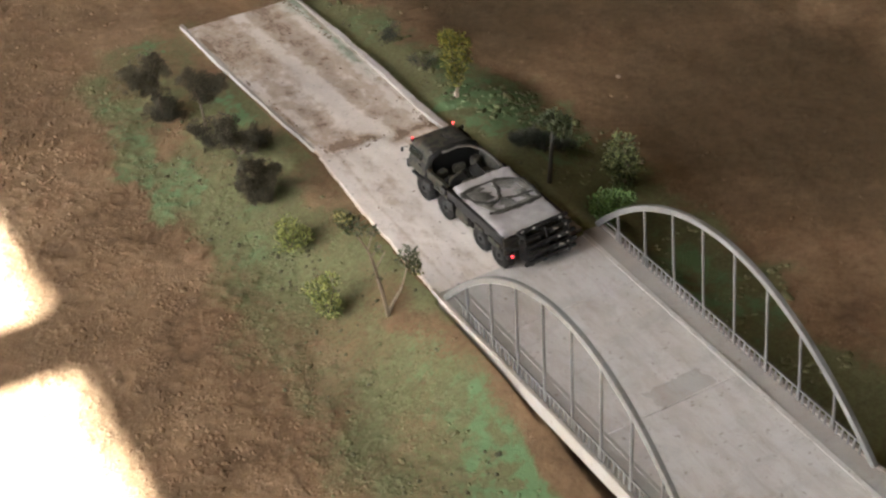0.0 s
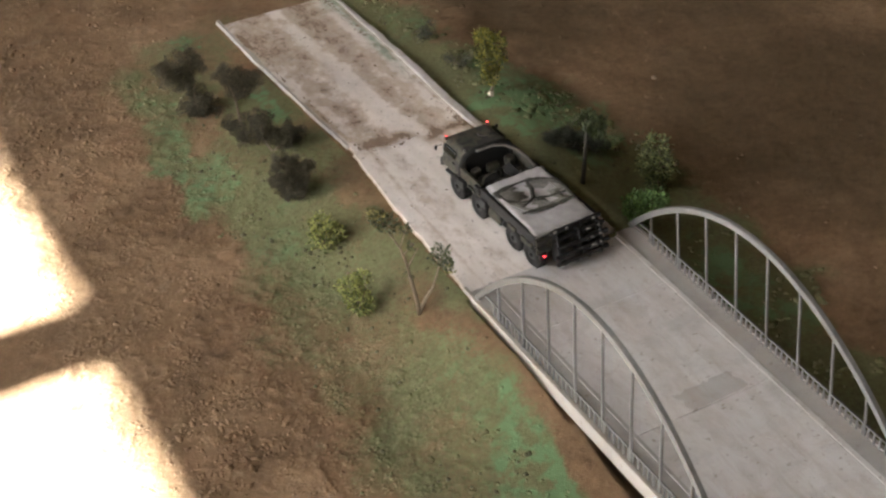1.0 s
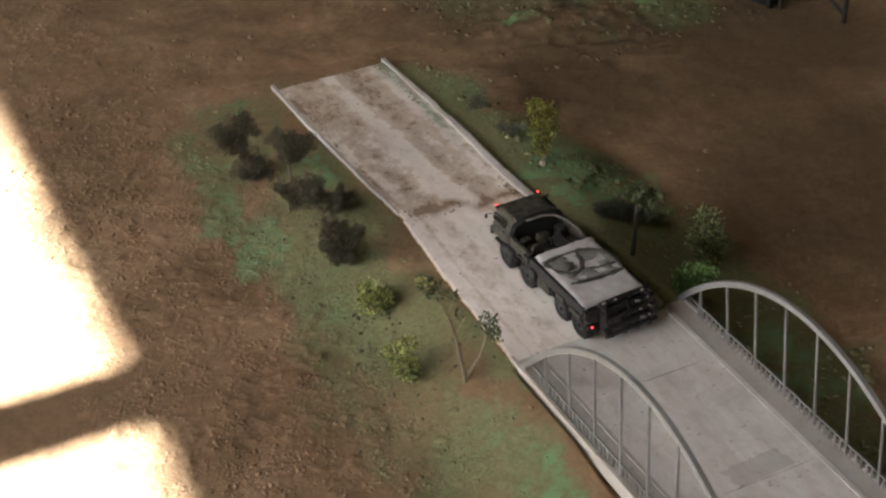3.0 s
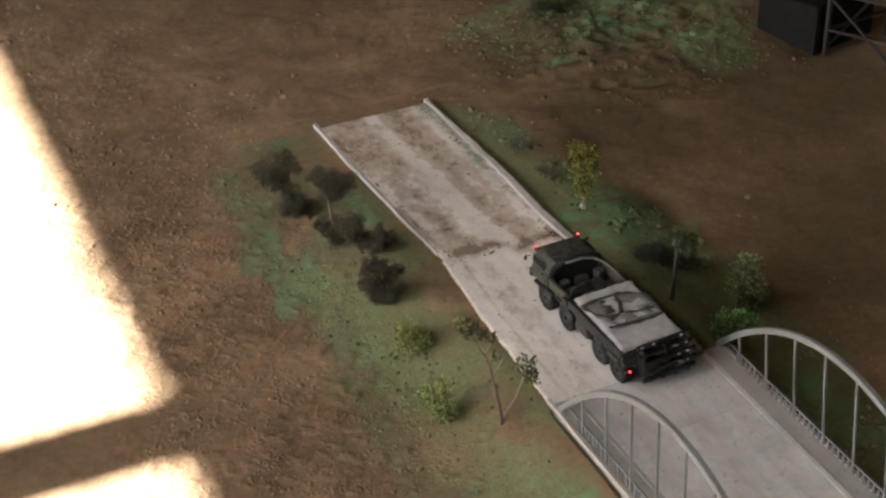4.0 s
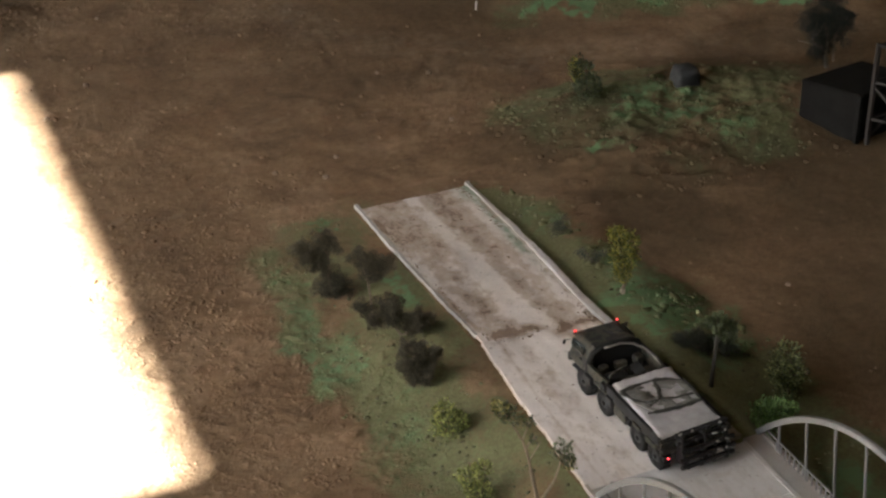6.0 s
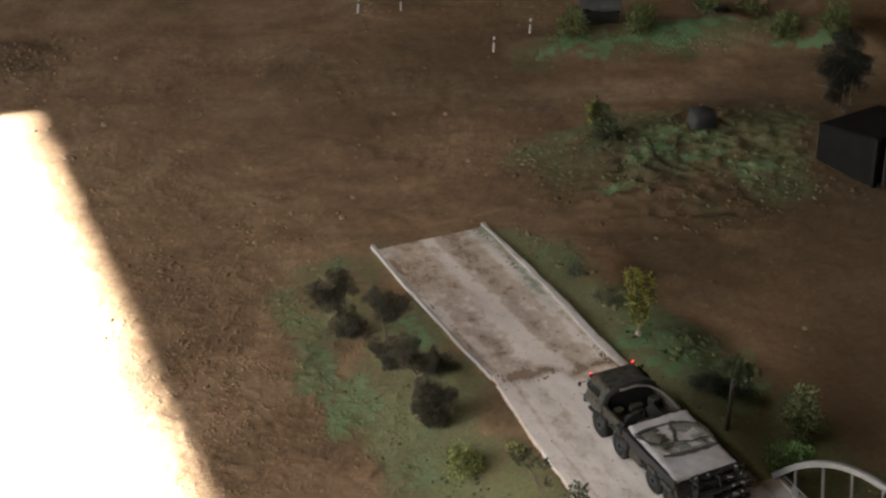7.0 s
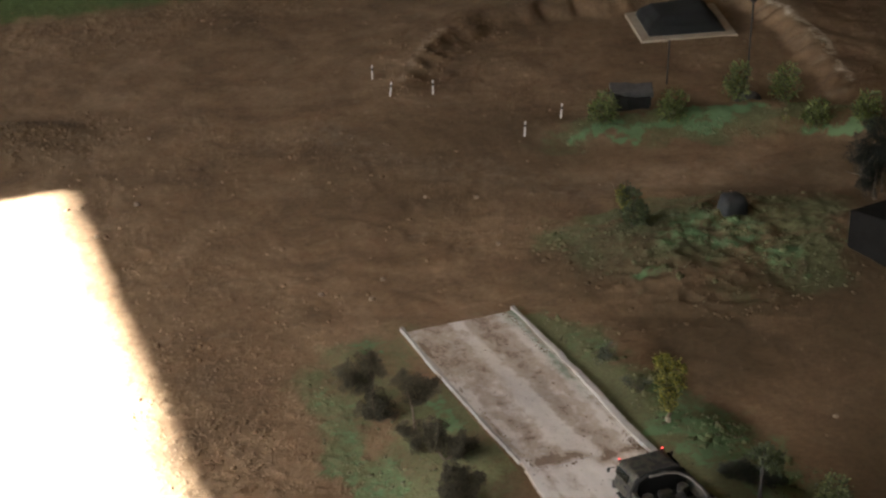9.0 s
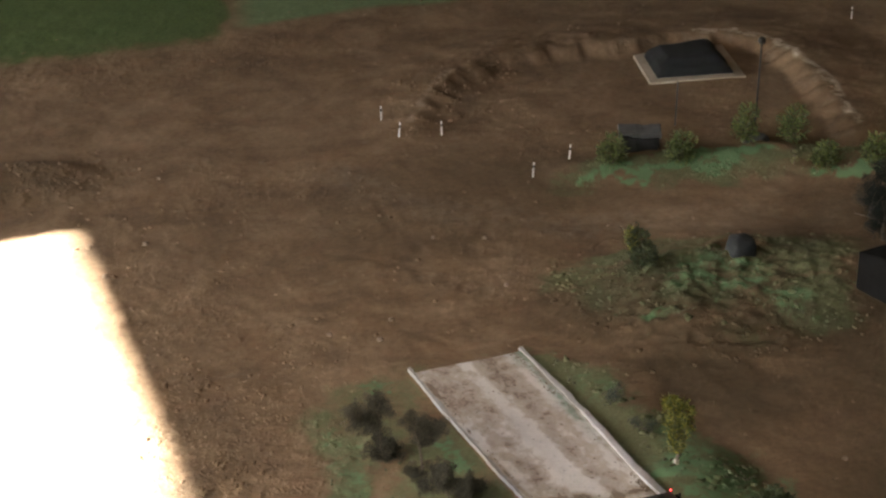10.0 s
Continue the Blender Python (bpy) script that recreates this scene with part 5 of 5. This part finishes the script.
def plant(name, label, category, at, clumps, stems, leaf, count, long_, wide, seed, bark=BARK, fine=False, group="", grow=1.38, bend=0.06):
    """A cut twig stuck into the soil: stems and a crown; clumps are (dx, dy, z, radius, squash)."""
    x, y = at
    wide_ = 1.2 if grow != 1.0 else 1.0
    clumps = [(a * wide_, b * wide_, c * grow, r * wide_, q) for a, b, c, r, q in clumps]
    stems = [((a[0] * wide_, a[1] * wide_, a[2] * grow), (b[0] * wide_, b[1] * wide_, b[2] * grow), p, q) for a, b, p, q in stems]
    rng = np.random.default_rng(seed)
    top = thing(name, label, category, Matrix.Translation((x, y, soil_at(x, y) - 0.004)), group)
    bm = bmesh.new()
    for a, b, r1, r2 in stems:
        stem(bm, a, b, r1 * 1.35, r2 * 1.35, rng, bend)
    for cx, cy, cz, r, _ in clumps:
        for k in range(4):
            d = rng.normal(size=3)
            d /= np.linalg.norm(d)
            base = min([Vector((0, 0, 0))] + [Vector(q).lerp(Vector(e), f) for q, e, _, _ in stems for f in (0.5, 1.0)], key=lambda p: (p - Vector((cx, cy, cz))).length)
            stem(bm, base, Vector((cx, cy, cz)) + Vector(d) * r * 0.7, 0.0022, 0.0010, rng, 0.08, 3)
    part("trunk", bm, bark, top, "", True)
    if fine:
        tufts = []
        for cx, cy, cz, r, squash in clumps:
            r = r * 1.16
            for k in range(34):
                d = rng.normal(size=3)
                d /= np.linalg.norm(d)
                far = r * (0.15 + 0.95 * rng.random() ** 0.8)
                tufts.append((cx + d[0] * far, cy + d[1] * far, max(cz + d[2] * far * squash, 0.006), r * (0.18 + 0.22 * rng.random()), 0.9))
        verts, faces = leaves(tufts, int(count * 1.25), 0.0058, 0.0016, rng)
        more, extra = blades(tufts, int(count * 0.6), 0.015, 0.0008, rng)
        faces += [tuple(i + len(verts) for i in f) for f in extra]
        verts += more
    else:
        verts, faces = leaves(clumps, count, long_, wide, rng)
    mesh_ob("crown", verts, faces, leaf, top)
    return top


def build_plants():
    g = "plants along the road"
    # grey-brown heather on the side of the window wall
    heather = "bushy dark heather twig stuck in the soil"
    plant("heather_shrub", heather, "shrub", (1.744, 5.031), [(-0.086, 0.030, 0.186, 0.046, 0.95), (-0.017, 0.006, 0.217, 0.050, 0.95), (-0.044, 0.015, 0.147, 0.038, 1.0), (0.003, -0.001, 0.084, 0.040, 1.0), (-0.020, 0.007, 0.024, 0.036, 0.8), (0.037, -0.013, 0.024, 0.036, 0.7)],
          [((0, 0, 0), (-0.010, 0.0, 0.10), 0.004, 0.003), ((-0.010, 0.0, 0.10), (-0.075, 0.025, 0.17), 0.003, 0.0015), ((-0.010, 0.0, 0.10), (-0.017, 0.006, 0.20), 0.003, 0.0015)], HEATHER, 9500, 0.024, 0.0013, 101, fine=True, group=g, grow=1.0)
    plant("heather_tree", "dark round-headed heather twig standing like a small tree", "tree", (1.825, 4.858), [(-0.022, 0.008, 0.224, 0.038, 0.95), (0.034, -0.013, 0.188, 0.047, 0.95), (0.004, -0.001, 0.155, 0.030, 0.9), (-0.026, 0.0, 0.020, 0.032, 1.0), (-0.026, -0.10, 0.025, 0.034, 0.9)],
          [((0.008, -0.004, 0), (-0.004, 0.002, 0.13), 0.0045, 0.0032), ((-0.004, 0.002, 0.13), (-0.020, 0.006, 0.22), 0.0032, 0.0015), ((-0.004, 0.002, 0.13), (0.034, -0.013, 0.19), 0.0028, 0.0015)], HEATHER, 6800, 0.022, 0.0013, 102, PALE_BARK, True, g, 1.0)
    plant("heather_shrub", heather, "shrub", (1.856, 4.628), [(-0.036, 0.014, 0.120, 0.041, 0.95), (-0.019, 0.008, 0.067, 0.034, 0.9), (0.061, -0.024, 0.068, 0.045, 0.95), (0.026, -0.010, 0.040, 0.028, 0.8)],
          [((0, 0, 0), (0.05, -0.018, 0.06), 0.004, 0.002), ((0, 0, 0), (-0.03, 0.012, 0.11), 0.004, 0.002)], HEATHER, 6600, 0.022, 0.0013, 103, PALE_BARK, True, g, 1.0)
    plant("heather_shrub", heather, "shrub", (1.775, 4.34), [(-0.012, 0.007, 0.165, 0.030, 0.9), (0.027, -0.012, 0.135, 0.034, 0.9), (-0.025, 0.014, 0.097, 0.034, 0.9), (0.010, -0.002, 0.045, 0.042, 0.85), (0.040, -0.018, 0.082, 0.034, 0.9), (0.067, -0.028, 0.140, 0.022, 0.8)],
          [((0, 0, 0), (0.0, 0.0, 0.13), 0.004, 0.002)], HEATHER, 9000, 0.024, 0.0013, 104, fine=True, group=g, grow=1.0)
    # leafy twigs
    box = "yellowish-green box twig stuck in the soil"
    plant("box_shrub", box, "shrub", (1.779, 4.07), [(-0.012, 0.005, 0.095, 0.036, 0.95), (0.003, -0.001, 0.049, 0.052, 0.85), (0.033, -0.015, 0.054, 0.031, 0.9)], [], BOX_LEAF, 1000, 0.0120, 0.0037, 105, group=g, grow=1.0)
    plant("box_shrub", box, "shrub", (1.724, 3.734), [(0.019, -0.009, 0.150, 0.024, 1.0), (-0.017, 0.008, 0.110, 0.036, 0.95), (0.008, -0.004, 0.052, 0.040, 1.0)], [], BOX_LEAF, 900, 0.0120, 0.0037, 106, group=g, grow=1.0)
    twig = leafy("twig_leaf", (0.07, 0.075, 0.02), (0.34, 0.31, 0.11))
    fork = plant("forked_twig", "thin forked twig with olive leaf tufts at its tips", "tree", (1.857, 3.573), [(-0.100, 0.052, 0.365, 0.024, 0.9), (-0.072, 0.037, 0.345, 0.029, 0.9), (0.060, -0.031, 0.222, 0.032, 1.0), (0.076, -0.039, 0.190, 0.020, 1.0), (-0.028, 0.015, 0.326, 0.015, 0.8), (-0.014, 0.007, 0.264, 0.012, 0.8)],
          [((0, 0, 0), (-0.023, 0.012, 0.149), 0.0054, 0.0040), ((-0.023, 0.012, 0.149), (-0.046, 0.024, 0.259), 0.0034, 0.0024), ((-0.046, 0.024, 0.259), (-0.090, 0.048, 0.36), 0.0022, 0.0012), ((0, 0, 0.01), (0.036, -0.018, 0.10), 0.0050, 0.0036), ((0.036, -0.018, 0.10), (0.060, -0.031, 0.21), 0.0030, 0.0016), ((-0.040, 0.020, 0.225), (-0.016, 0.008, 0.275), 0.0020, 0.0010), ((-0.030, 0.015, 0.18), (0.002, -0.001, 0.256), 0.0019, 0.0010), ((-0.046, 0.024, 0.259), (-0.028, 0.015, 0.326), 0.0018, 0.0010)],
          DARK_LEAF, 560, 0.012, 0.0040, 107, PALE_BARK, group=g, grow=1.0, bend=0.012)
    rng = np.random.default_rng(177)
    for balls in ([(-0.112, 0.058, 0.385, 0.016, 0.9), (-0.095, 0.05, 0.37, 0.014, 0.8)], [(0.082, -0.042, 0.172, 0.014, 0.8)]):
        verts, faces = leaves(balls, 45 * len(balls), 0.012, 0.0042, rng)
        mesh_ob("leaf_tuft", verts, faces, twig, fork, "yellowish leaf tuft")
    # other side of the road
    plant("yellow_conifer", "upright yellow-green conifer twig on a pale cut stem", "tree", (2.670, 4.517), [(-0.021, 0.012, 0.242, 0.036, 1.0), (0.017, -0.010, 0.225, 0.032, 1.0), (-0.008, 0.005, 0.165, 0.042, 1.1), (-0.001, 0.0, 0.092, 0.030, 1.2), (-0.028, 0.016, 0.255, 0.024, 0.9), (0.036, -0.022, 0.166, 0.015, 1.3)],
          [((0, 0, 0.02), (0, 0.0, 0.23), 0.005, 0.002)], YELLOW_LEAF, 1700, 0.013, 0.0036, 108, PALE_BARK, group=g, grow=1.0)
    conifer = bpy.data.objects["yellow_conifer"]
    part("cut_stem", boxed((0.001, 0.0, 0.012), (0.017, 0.015, 0.026), 0.003), CUT_WOOD, conifer, "pale cut end of the stem")
    plant("small_tree", "small dark-leaved twig tree with a straight trunk", "tree", (2.631, 3.854), [(0.006, -0.004, 0.259, 0.034, 0.85), (0.030, -0.020, 0.235, 0.034, 0.85), (-0.017, 0.012, 0.253, 0.017, 0.8), (0.037, -0.025, 0.206, 0.022, 0.8)],
          [((0, 0, 0), (0.006, -0.004, 0.22), 0.0062, 0.0042), ((0.004, -0.002, 0.17), (0.037, -0.025, 0.21), 0.0025, 0.0014)], DARK_LEAF, 760, 0.014, 0.0040, 109, DARK_BARK, group=g, grow=1.0)
    plant("heather_cushion", "low dark grey heather cushion behind a twig tree", "shrub", (2.748, 4.093), [(-0.057, 0.038, 0.032, 0.043, 0.75), (-0.008, 0.005, 0.045, 0.046, 0.8), (0.060, -0.040, 0.036, 0.044, 0.85)], [], GREY_LEAF, 4600, 0.020, 0.0012, 110, fine=True, group=g, grow=1.0)
    plant("box_shrub", "tall dark green box twig with pale leaf tips", "shrub", (2.912, 3.814), [(-0.009, 0.007, 0.177, 0.046, 1.0), (-0.028, 0.021, 0.106, 0.040, 1.0), (0.006, -0.004, 0.101, 0.046, 1.0), (-0.002, 0.001, 0.035, 0.036, 0.9)], [((0, 0, 0), (0, 0.0, 0.15), 0.004, 0.002)], leafy("tipped_leaf", (0.014, 0.026, 0.008), (0.215, 0.240, 0.085)), 1500, 0.0125, 0.0039, 111, group=g, grow=1.0)
    plant("box_shrub", "bushy fresh green box twig beside the bridge", "shrub", (2.688, 3.614), [(-0.005, 0.004, 0.082, 0.044, 1.0), (0.030, -0.022, 0.098, 0.040, 1.0), (0.0, 0.006, 0.035, 0.044, 0.9), (0.060, -0.044, 0.110, 0.024, 0.9)], [], leafy("fresh_leaf", (0.040, 0.085, 0.022), (0.17, 0.29, 0.075)), 1700, 0.0120, 0.0037, 112, group=g, grow=1.0)
    plant("heather_cushion", "tiny dark heather tuft on the bank", "shrub", (2.680, 5.022), [(0, 0, 0.025, 0.034, 0.8)], [], GREY_LEAF, 500, 0.020, 0.0011, 113, fine=True, group=g)
    plant("heather_cushion", "tiny dark heather tuft on the bank", "shrub", (2.696, 4.758), [(0, 0, 0.018, 0.028, 0.7), (-0.03, 0.04, 0.02, 0.02, 0.7)], [], GREY_LEAF, 420, 0.018, 0.0011, 114, fine=True, group=g)

    # on the green bank and in the hedge
    h = "plants of the far banks"
    plant("bank_shrub", "dark green box twig on the green bank", "shrub", (3.305, 5.985), [(0.01, 0, 0.045, 0.050, 0.9), (-0.01, 0.01, 0.10, 0.040, 1.0), (-0.035, 0.02, 0.12, 0.022, 1.5)], [], DARK_LEAF, 1000, 0.018, 0.0046, 115, group=h)
    verts, faces = leaves([(-0.046, 0.03, 0.150, 0.022, 1.6), (-0.030, 0.03, 0.115, 0.022, 1.2)], 280, 0.017, 0.0044, np.random.default_rng(178))
    mesh_ob("leaf_tuft", verts, faces, leafy("sprig_leaf", (0.08, 0.08, 0.014), (0.36, 0.33, 0.055)), bpy.data.objects["bank_shrub"], "yellow-green upright sprig")
    for n, (x, y, r, tall) in enumerate(((3.735, 7.12, 0.058, 0.10), (4.08, 7.03, 0.056, 0.10), (4.48, 7.07, 0.050, 0.16), (4.70, 6.97, 0.062, 0.14), (4.72, 6.70, 0.050, 0.09), (4.945, 6.59, 0.056, 0.10))):
        plant("hedge_shrub", "green leafy twig in the hedge on the bank", "shrub", (x, y), [(0, 0, tall * 0.4, r, 0.9), (0.015, 0.01, tall * 0.85, r * 0.8, 0.9), (-0.03, 0.0, tall * 0.6, r * 0.7, 0.9)], [],
              leafy("hedge_leaf", (0.018, 0.032, 0.008), (0.170, 0.200, 0.045)) if n == 0 else bpy.data.materials["hedge_leaf"], 850, 0.020, 0.0046, 120 + n, group=h, grow=1.25)
    plant("yellow_sprout", "single small yellowish sprout at the foot of the hedge bank", "plant", (4.585, 6.77), [(0, 0, 0.03, 0.012, 2.2)], [((0, 0, 0), (0, 0, 0.04), 0.0025, 0.0015)], YELLOW_LEAF, 40, 0.014, 0.0035, 130, PALE_BARK, group=h)
    plant("heather_tree", "dark blurred heather tree behind the black box", "tree", (4.511, 5.884), [(-0.014, 0.011, 0.325, 0.074, 0.95), (-0.051, 0.039, 0.220, 0.074, 0.95), (0.033, -0.025, 0.249, 0.060, 1.0), (-0.001, 0.001, 0.179, 0.074, 1.0), (-0.034, 0.026, 0.095, 0.056, 1.0), (0.058, -0.044, 0.265, 0.028, 0.9)],
          [((0, 0, 0), (-0.01, 0.0, 0.13), 0.008, 0.004), ((0.02, -0.015, 0.04), (0.050, -0.038, 0.25), 0.004, 0.002), ((-0.02, 0.015, 0.11), (-0.115, 0.085, 0.13), 0.003, 0.0015)], HEATHER_DARK, 17000, 0.028, 0.0014, 131, fine=True, group=h, grow=1.0)


build_plants()


# ---- marker posts, stones, sticks ----
def build_marker(x, y, tilt):
    top = thing("marker_post", "white roadside marker post with a black band", "marker post", Matrix.Translation((x, y, soil_at(x, y) - 0.004)) @ Matrix.Rotation(radians(tilt), 4, "Y"), "marker posts along the track")
    part("post", rod((0, 0, 0), (0, 0, 0.054), 0.0052, 0.0052, 10), WHITE_POST, top)
    part("band", rod((0, 0, 0.054), (0, 0, 0.070), 0.0051, 0.0051, 10), BLACK_POST, top, "black band")
    part("cap", rod((0, 0, 0.070), (0, 0, 0.084), 0.0054, 0.0046, 10), WHITE_POST, top)


for x, y, tilt in ((2.890, 8.203, 0), (2.894, 7.942, 6), (3.118, 7.889, -1), (3.344, 7.218, 3), (3.601, 7.333, 4), (6.263, 8.747, 0)):
    build_marker(x, y, tilt)


def build_rock(name, label, x, y, r, squash, seed, material, up=0.3, stretch=(1, 1), square=0.0):
    bm = bmesh.new()
    bmesh.ops.create_icosphere(bm, subdivisions=3, radius=r)
    for v in bm.verts:
        d = v.co.normalized()
        v.co = v.co / max(abs(d.x), abs(d.y), abs(d.z)) ** square
        k = 1 + 0.22 * noise.noise(d * 1.6 + Vector((seed, 0, 0))) + 0.08 * noise.noise(d * 5 + Vector((0, seed, 0)))
        v.co = Vector((v.co.x * stretch[0], v.co.y * stretch[1], v.co.z * squash)) * k
    ob = part(name, bm, material, None, label, True)
    ob.location = (x, y, soil_at(x, y) + r * squash * up)
    tagged(ob, label, "stone")


HEDGE_DARK = plain("hedge_dark", (0.012, 0.012, 0.011), 0.9, 0.3, 30)


def build_hewn(name, label, x, y, z, size, turn, tilt, seed, material):
    """A roughly hewn flat stone."""
    bm = bmesh.new()
    bmesh.ops.create_cube(bm, size=1)
    bmesh.ops.subdivide_edges(bm, edges=list(bm.edges), cuts=4, use_grid_fill=True)
    for v in bm.verts:
        q = Vector((v.co.x * size[0], v.co.y * size[1], v.co.z * size[2]))
        off = Vector((noise.noise(q * 14 + Vector((seed, 0, 0))), noise.noise(q * 14 + Vector((0, seed, 0))), noise.noise(q * 14 + Vector((0, 0, seed)))))
        v.co = q + off * 0.22 * min(size)
    bmesh.ops.bevel(bm, geom=[e for e in bm.edges if e.calc_face_angle(0) > 0.9], offset=0.004, segments=1, affect="EDGES")
    ob = part(name, bm, material, None, label)
    ob.matrix_world = Matrix.Translation((x, y, soil_at(x, y) + z)) @ Matrix.Rotation(radians(turn), 4, "Z") @ Matrix.Rotation(radians(tilt), 4, "X")
    tagged(ob, label, "stone")


build_rock("dark_stone", "dark grey squarish boulder half sunk in the green bank", 3.765, 5.915, 0.064, 0.90, 4, DARK_STONE, 0.35, (0.88, 0.78), 0.75)
build_hewn("dark_stone", "dark block of stone under a grey slab in the hedge", 3.96, 7.25, 0.032, (0.19, 0.11, 0.085), -22, 0, 14, HEDGE_DARK)
build_hewn("hedge_stone", "flat grey stone slab lying on a dark block", 3.975, 7.28, 0.094, (0.22, 0.12, 0.034), -24, 4, 9, plain("grey_slab", (0.075, 0.076, 0.073), 0.85, 0.3, 25))
build_rock("hedge_stone", "grey stone between the hedge twigs", 4.62, 7.19, 0.075, 0.45, 12, bpy.data.materials["grey_slab"], 0.2, (1.1, 0.7))
for k, (x, y, r) in enumerate(((2.05, 5.91, 0.013), (2.15, 6.05, 0.011), (1.87, 6.03, 0.012), (2.73, 6.15, 0.011), (1.36, 7.2, 0.014), (3.30, 4.39, 0.010), (2.83, 6.63, 0.012), (1.60, 7.95, 0.010), (1.12, 6.95, 0.012), (2.62, 6.75, 0.010), (3.05, 3.9, 0.009), (1.78, 3.9, 0.011))):
    build_rock("pebble", "small pale pebble lying on the soil", x, y, r, 0.8, 20 + k, STONE, 0.4)


def build_stick(x, y, height, lean, ball):
    top = thing("lamp_stick" if ball else "thin_stick", "thin dark pole with a round dark head" if ball else "thin dark stick standing in the soil", "pole", Matrix.Translation((x, y, soil_at(x, y) - 0.01)) @ Matrix.Rotation(radians(lean), 4, "Y"))
    part("pole", rod((0, 0, 0), (0, 0, height), 0.0055, 0.005, 8), POLE_DARK, top)
    if ball:
        bm = bmesh.new()
        bmesh.ops.create_uvsphere(bm, u_segments=16, v_segments=10, radius=0.021)
        bmesh.ops.translate(bm, verts=bm.verts, vec=(0, 0, height + 0.015))
        part("head", bm, POLE_DARK, top, "", True)


build_stick(4.618, 7.206, 0.545, 0.6, True)
build_stick(4.337, 7.551, 0.26, 1.0, False)


def build_tent():
    base = [(4.653, 8.642), (4.518, 8.176), (5.081, 8.056), (5.264, 8.696)]
    cx, cy = sum(p[0] for p in base) / 4, sum(p[1] for p in base) / 4
    z = soil_at(cx, cy) + 0.012
    board = bmesh.new()
    lower = [board.verts.new((px, py, z - 0.03)) for px, py in base]
    upper = [board.verts.new((px, py, z)) for px, py in base]
    board.faces.new(upper)
    board.faces.new(lower[::-1])
    for k in range(4):
        board.faces.new((lower[k], lower[(k + 1) % 4], upper[(k + 1) % 4], upper[k]))
    bmesh.ops.recalc_face_normals(board, faces=board.faces)
    bmesh.ops.bevel(board, geom=list(board.edges), offset=0.004, segments=1, affect="EDGES")
    slab = part("base_board", board, BOARD, None, "pale wooden base board lying in the hollow")
    tagged(slab, "pale wooden base board lying in the hollow", "board")
    bm = bmesh.new()

    def ring(f, h):
        return [bm.verts.new((cx + (px - cx) * f, cy + (py - cy) * f, z + h)) for px, py in base]

    rings = [ring(0.80, 0.001), ring(0.71, 0.040), ring(0.50, 0.084), ring(0.42, 0.089)]
    for p, q in zip(rings, rings[1:]):
        for k in range(4):
            bm.faces.new((p[k], p[(k + 1) % 4], q[(k + 1) % 4], q[k]))
    bm.faces.new(rings[-1])
    bm.faces.new(rings[0][::-1])
    bmesh.ops.recalc_face_normals(bm, faces=bm.faces)
    bmesh.ops.subdivide_edges(bm, edges=list(bm.edges), cuts=5, use_grid_fill=True)
    for v in bm.verts:
        if v.co.z > z + 0.01:
            v.co += Vector((noise.noise(v.co * 9), noise.noise(v.co * 9 + Vector((5, 0, 0))), noise.noise(v.co * 7 + Vector((0, 5, 0))))) * 0.016
    heap = part("tarpaulin_tent", bm, TARP, None, "", True)
    tagged(heap, "black tarpaulin tent pitched on a pale board", "tent")


build_tent()


def build_black_box():
    box = thing("black_box", "large matt black box standing on the bank", "box", Matrix.Translation((4.07, 5.47, 0.0)))
    front, depth = Vector((0.130, -0.240, 0)), Vector((0.340, 0.045, 0))

    def prism(z0, z1, out):
        bm = bmesh.new()
        corners = [Vector((0, 0, 0)), front, front + depth, depth]
        mid = (front + depth) / 2
        rings = [[bm.verts.new(mid + (c - mid) * out + Vector((0, 0, z))) for c in corners] for z in (z0, z1)]
        bm.faces.new(rings[0])
        bm.faces.new(rings[1][::-1])
        for k in range(4):
            bm.faces.new((rings[0][k], rings[0][(k + 1) % 4], rings[1][(k + 1) % 4], rings[1][k]))
        bmesh.ops.recalc_face_normals(bm, faces=bm.faces)
        bmesh.ops.bevel(bm, geom=list(bm.edges), offset=0.004, segments=2, affect="EDGES")
        return bm

    part("body", prism(0.0, 0.212, 1.0), BOX_BLACK, box)
    part("lid", prism(0.208, 0.222, 1.015), BOX_BLACK, box)
    part("corner_post", boxed(front + Vector((0.0, -0.004, 0.11)), (0.022, 0.022, 0.224), 0.003), BOX_BLACK, box, "black corner post")
    tower = thing("timber_tower", "dark timber trestle tower with a top railing", "tower", Matrix.Translation((4.238, 5.200, 0.0)))
    across, away = Vector((0.150, -0.235, 0)), Vector((0.340, 0.030, 0))
    feet = [Vector((0, 0, 0)), away, away + across, across]

    def beam(name, a, b, thick):
        line = b - a
        bm = boxed((0, 0, 0), (thick, thick, line.length), 0.002)
        bmesh.ops.transform(bm, matrix=Matrix.Translation((a + b) / 2) @ line.to_track_quat("Z", "Y").to_matrix().to_4x4(), verts=bm.verts)
        part(name, bm, TIMBER, tower)

    for k, foot in enumerate(feet):
        end = feet[(k + 1) % 4]
        beam("leg", foot + Vector((0, 0, -0.02)), foot + Vector((0, 0, 0.465)), 0.018)
        for z in (0.12, 0.29, 0.455):
            beam("rail", foot + Vector((0, 0, z)), end + Vector((0, 0, z)), 0.013)
        beam("brace", foot + Vector((0, 0, 0.03)), end + Vector((0, 0, 0.27)), 0.012)


build_black_box()
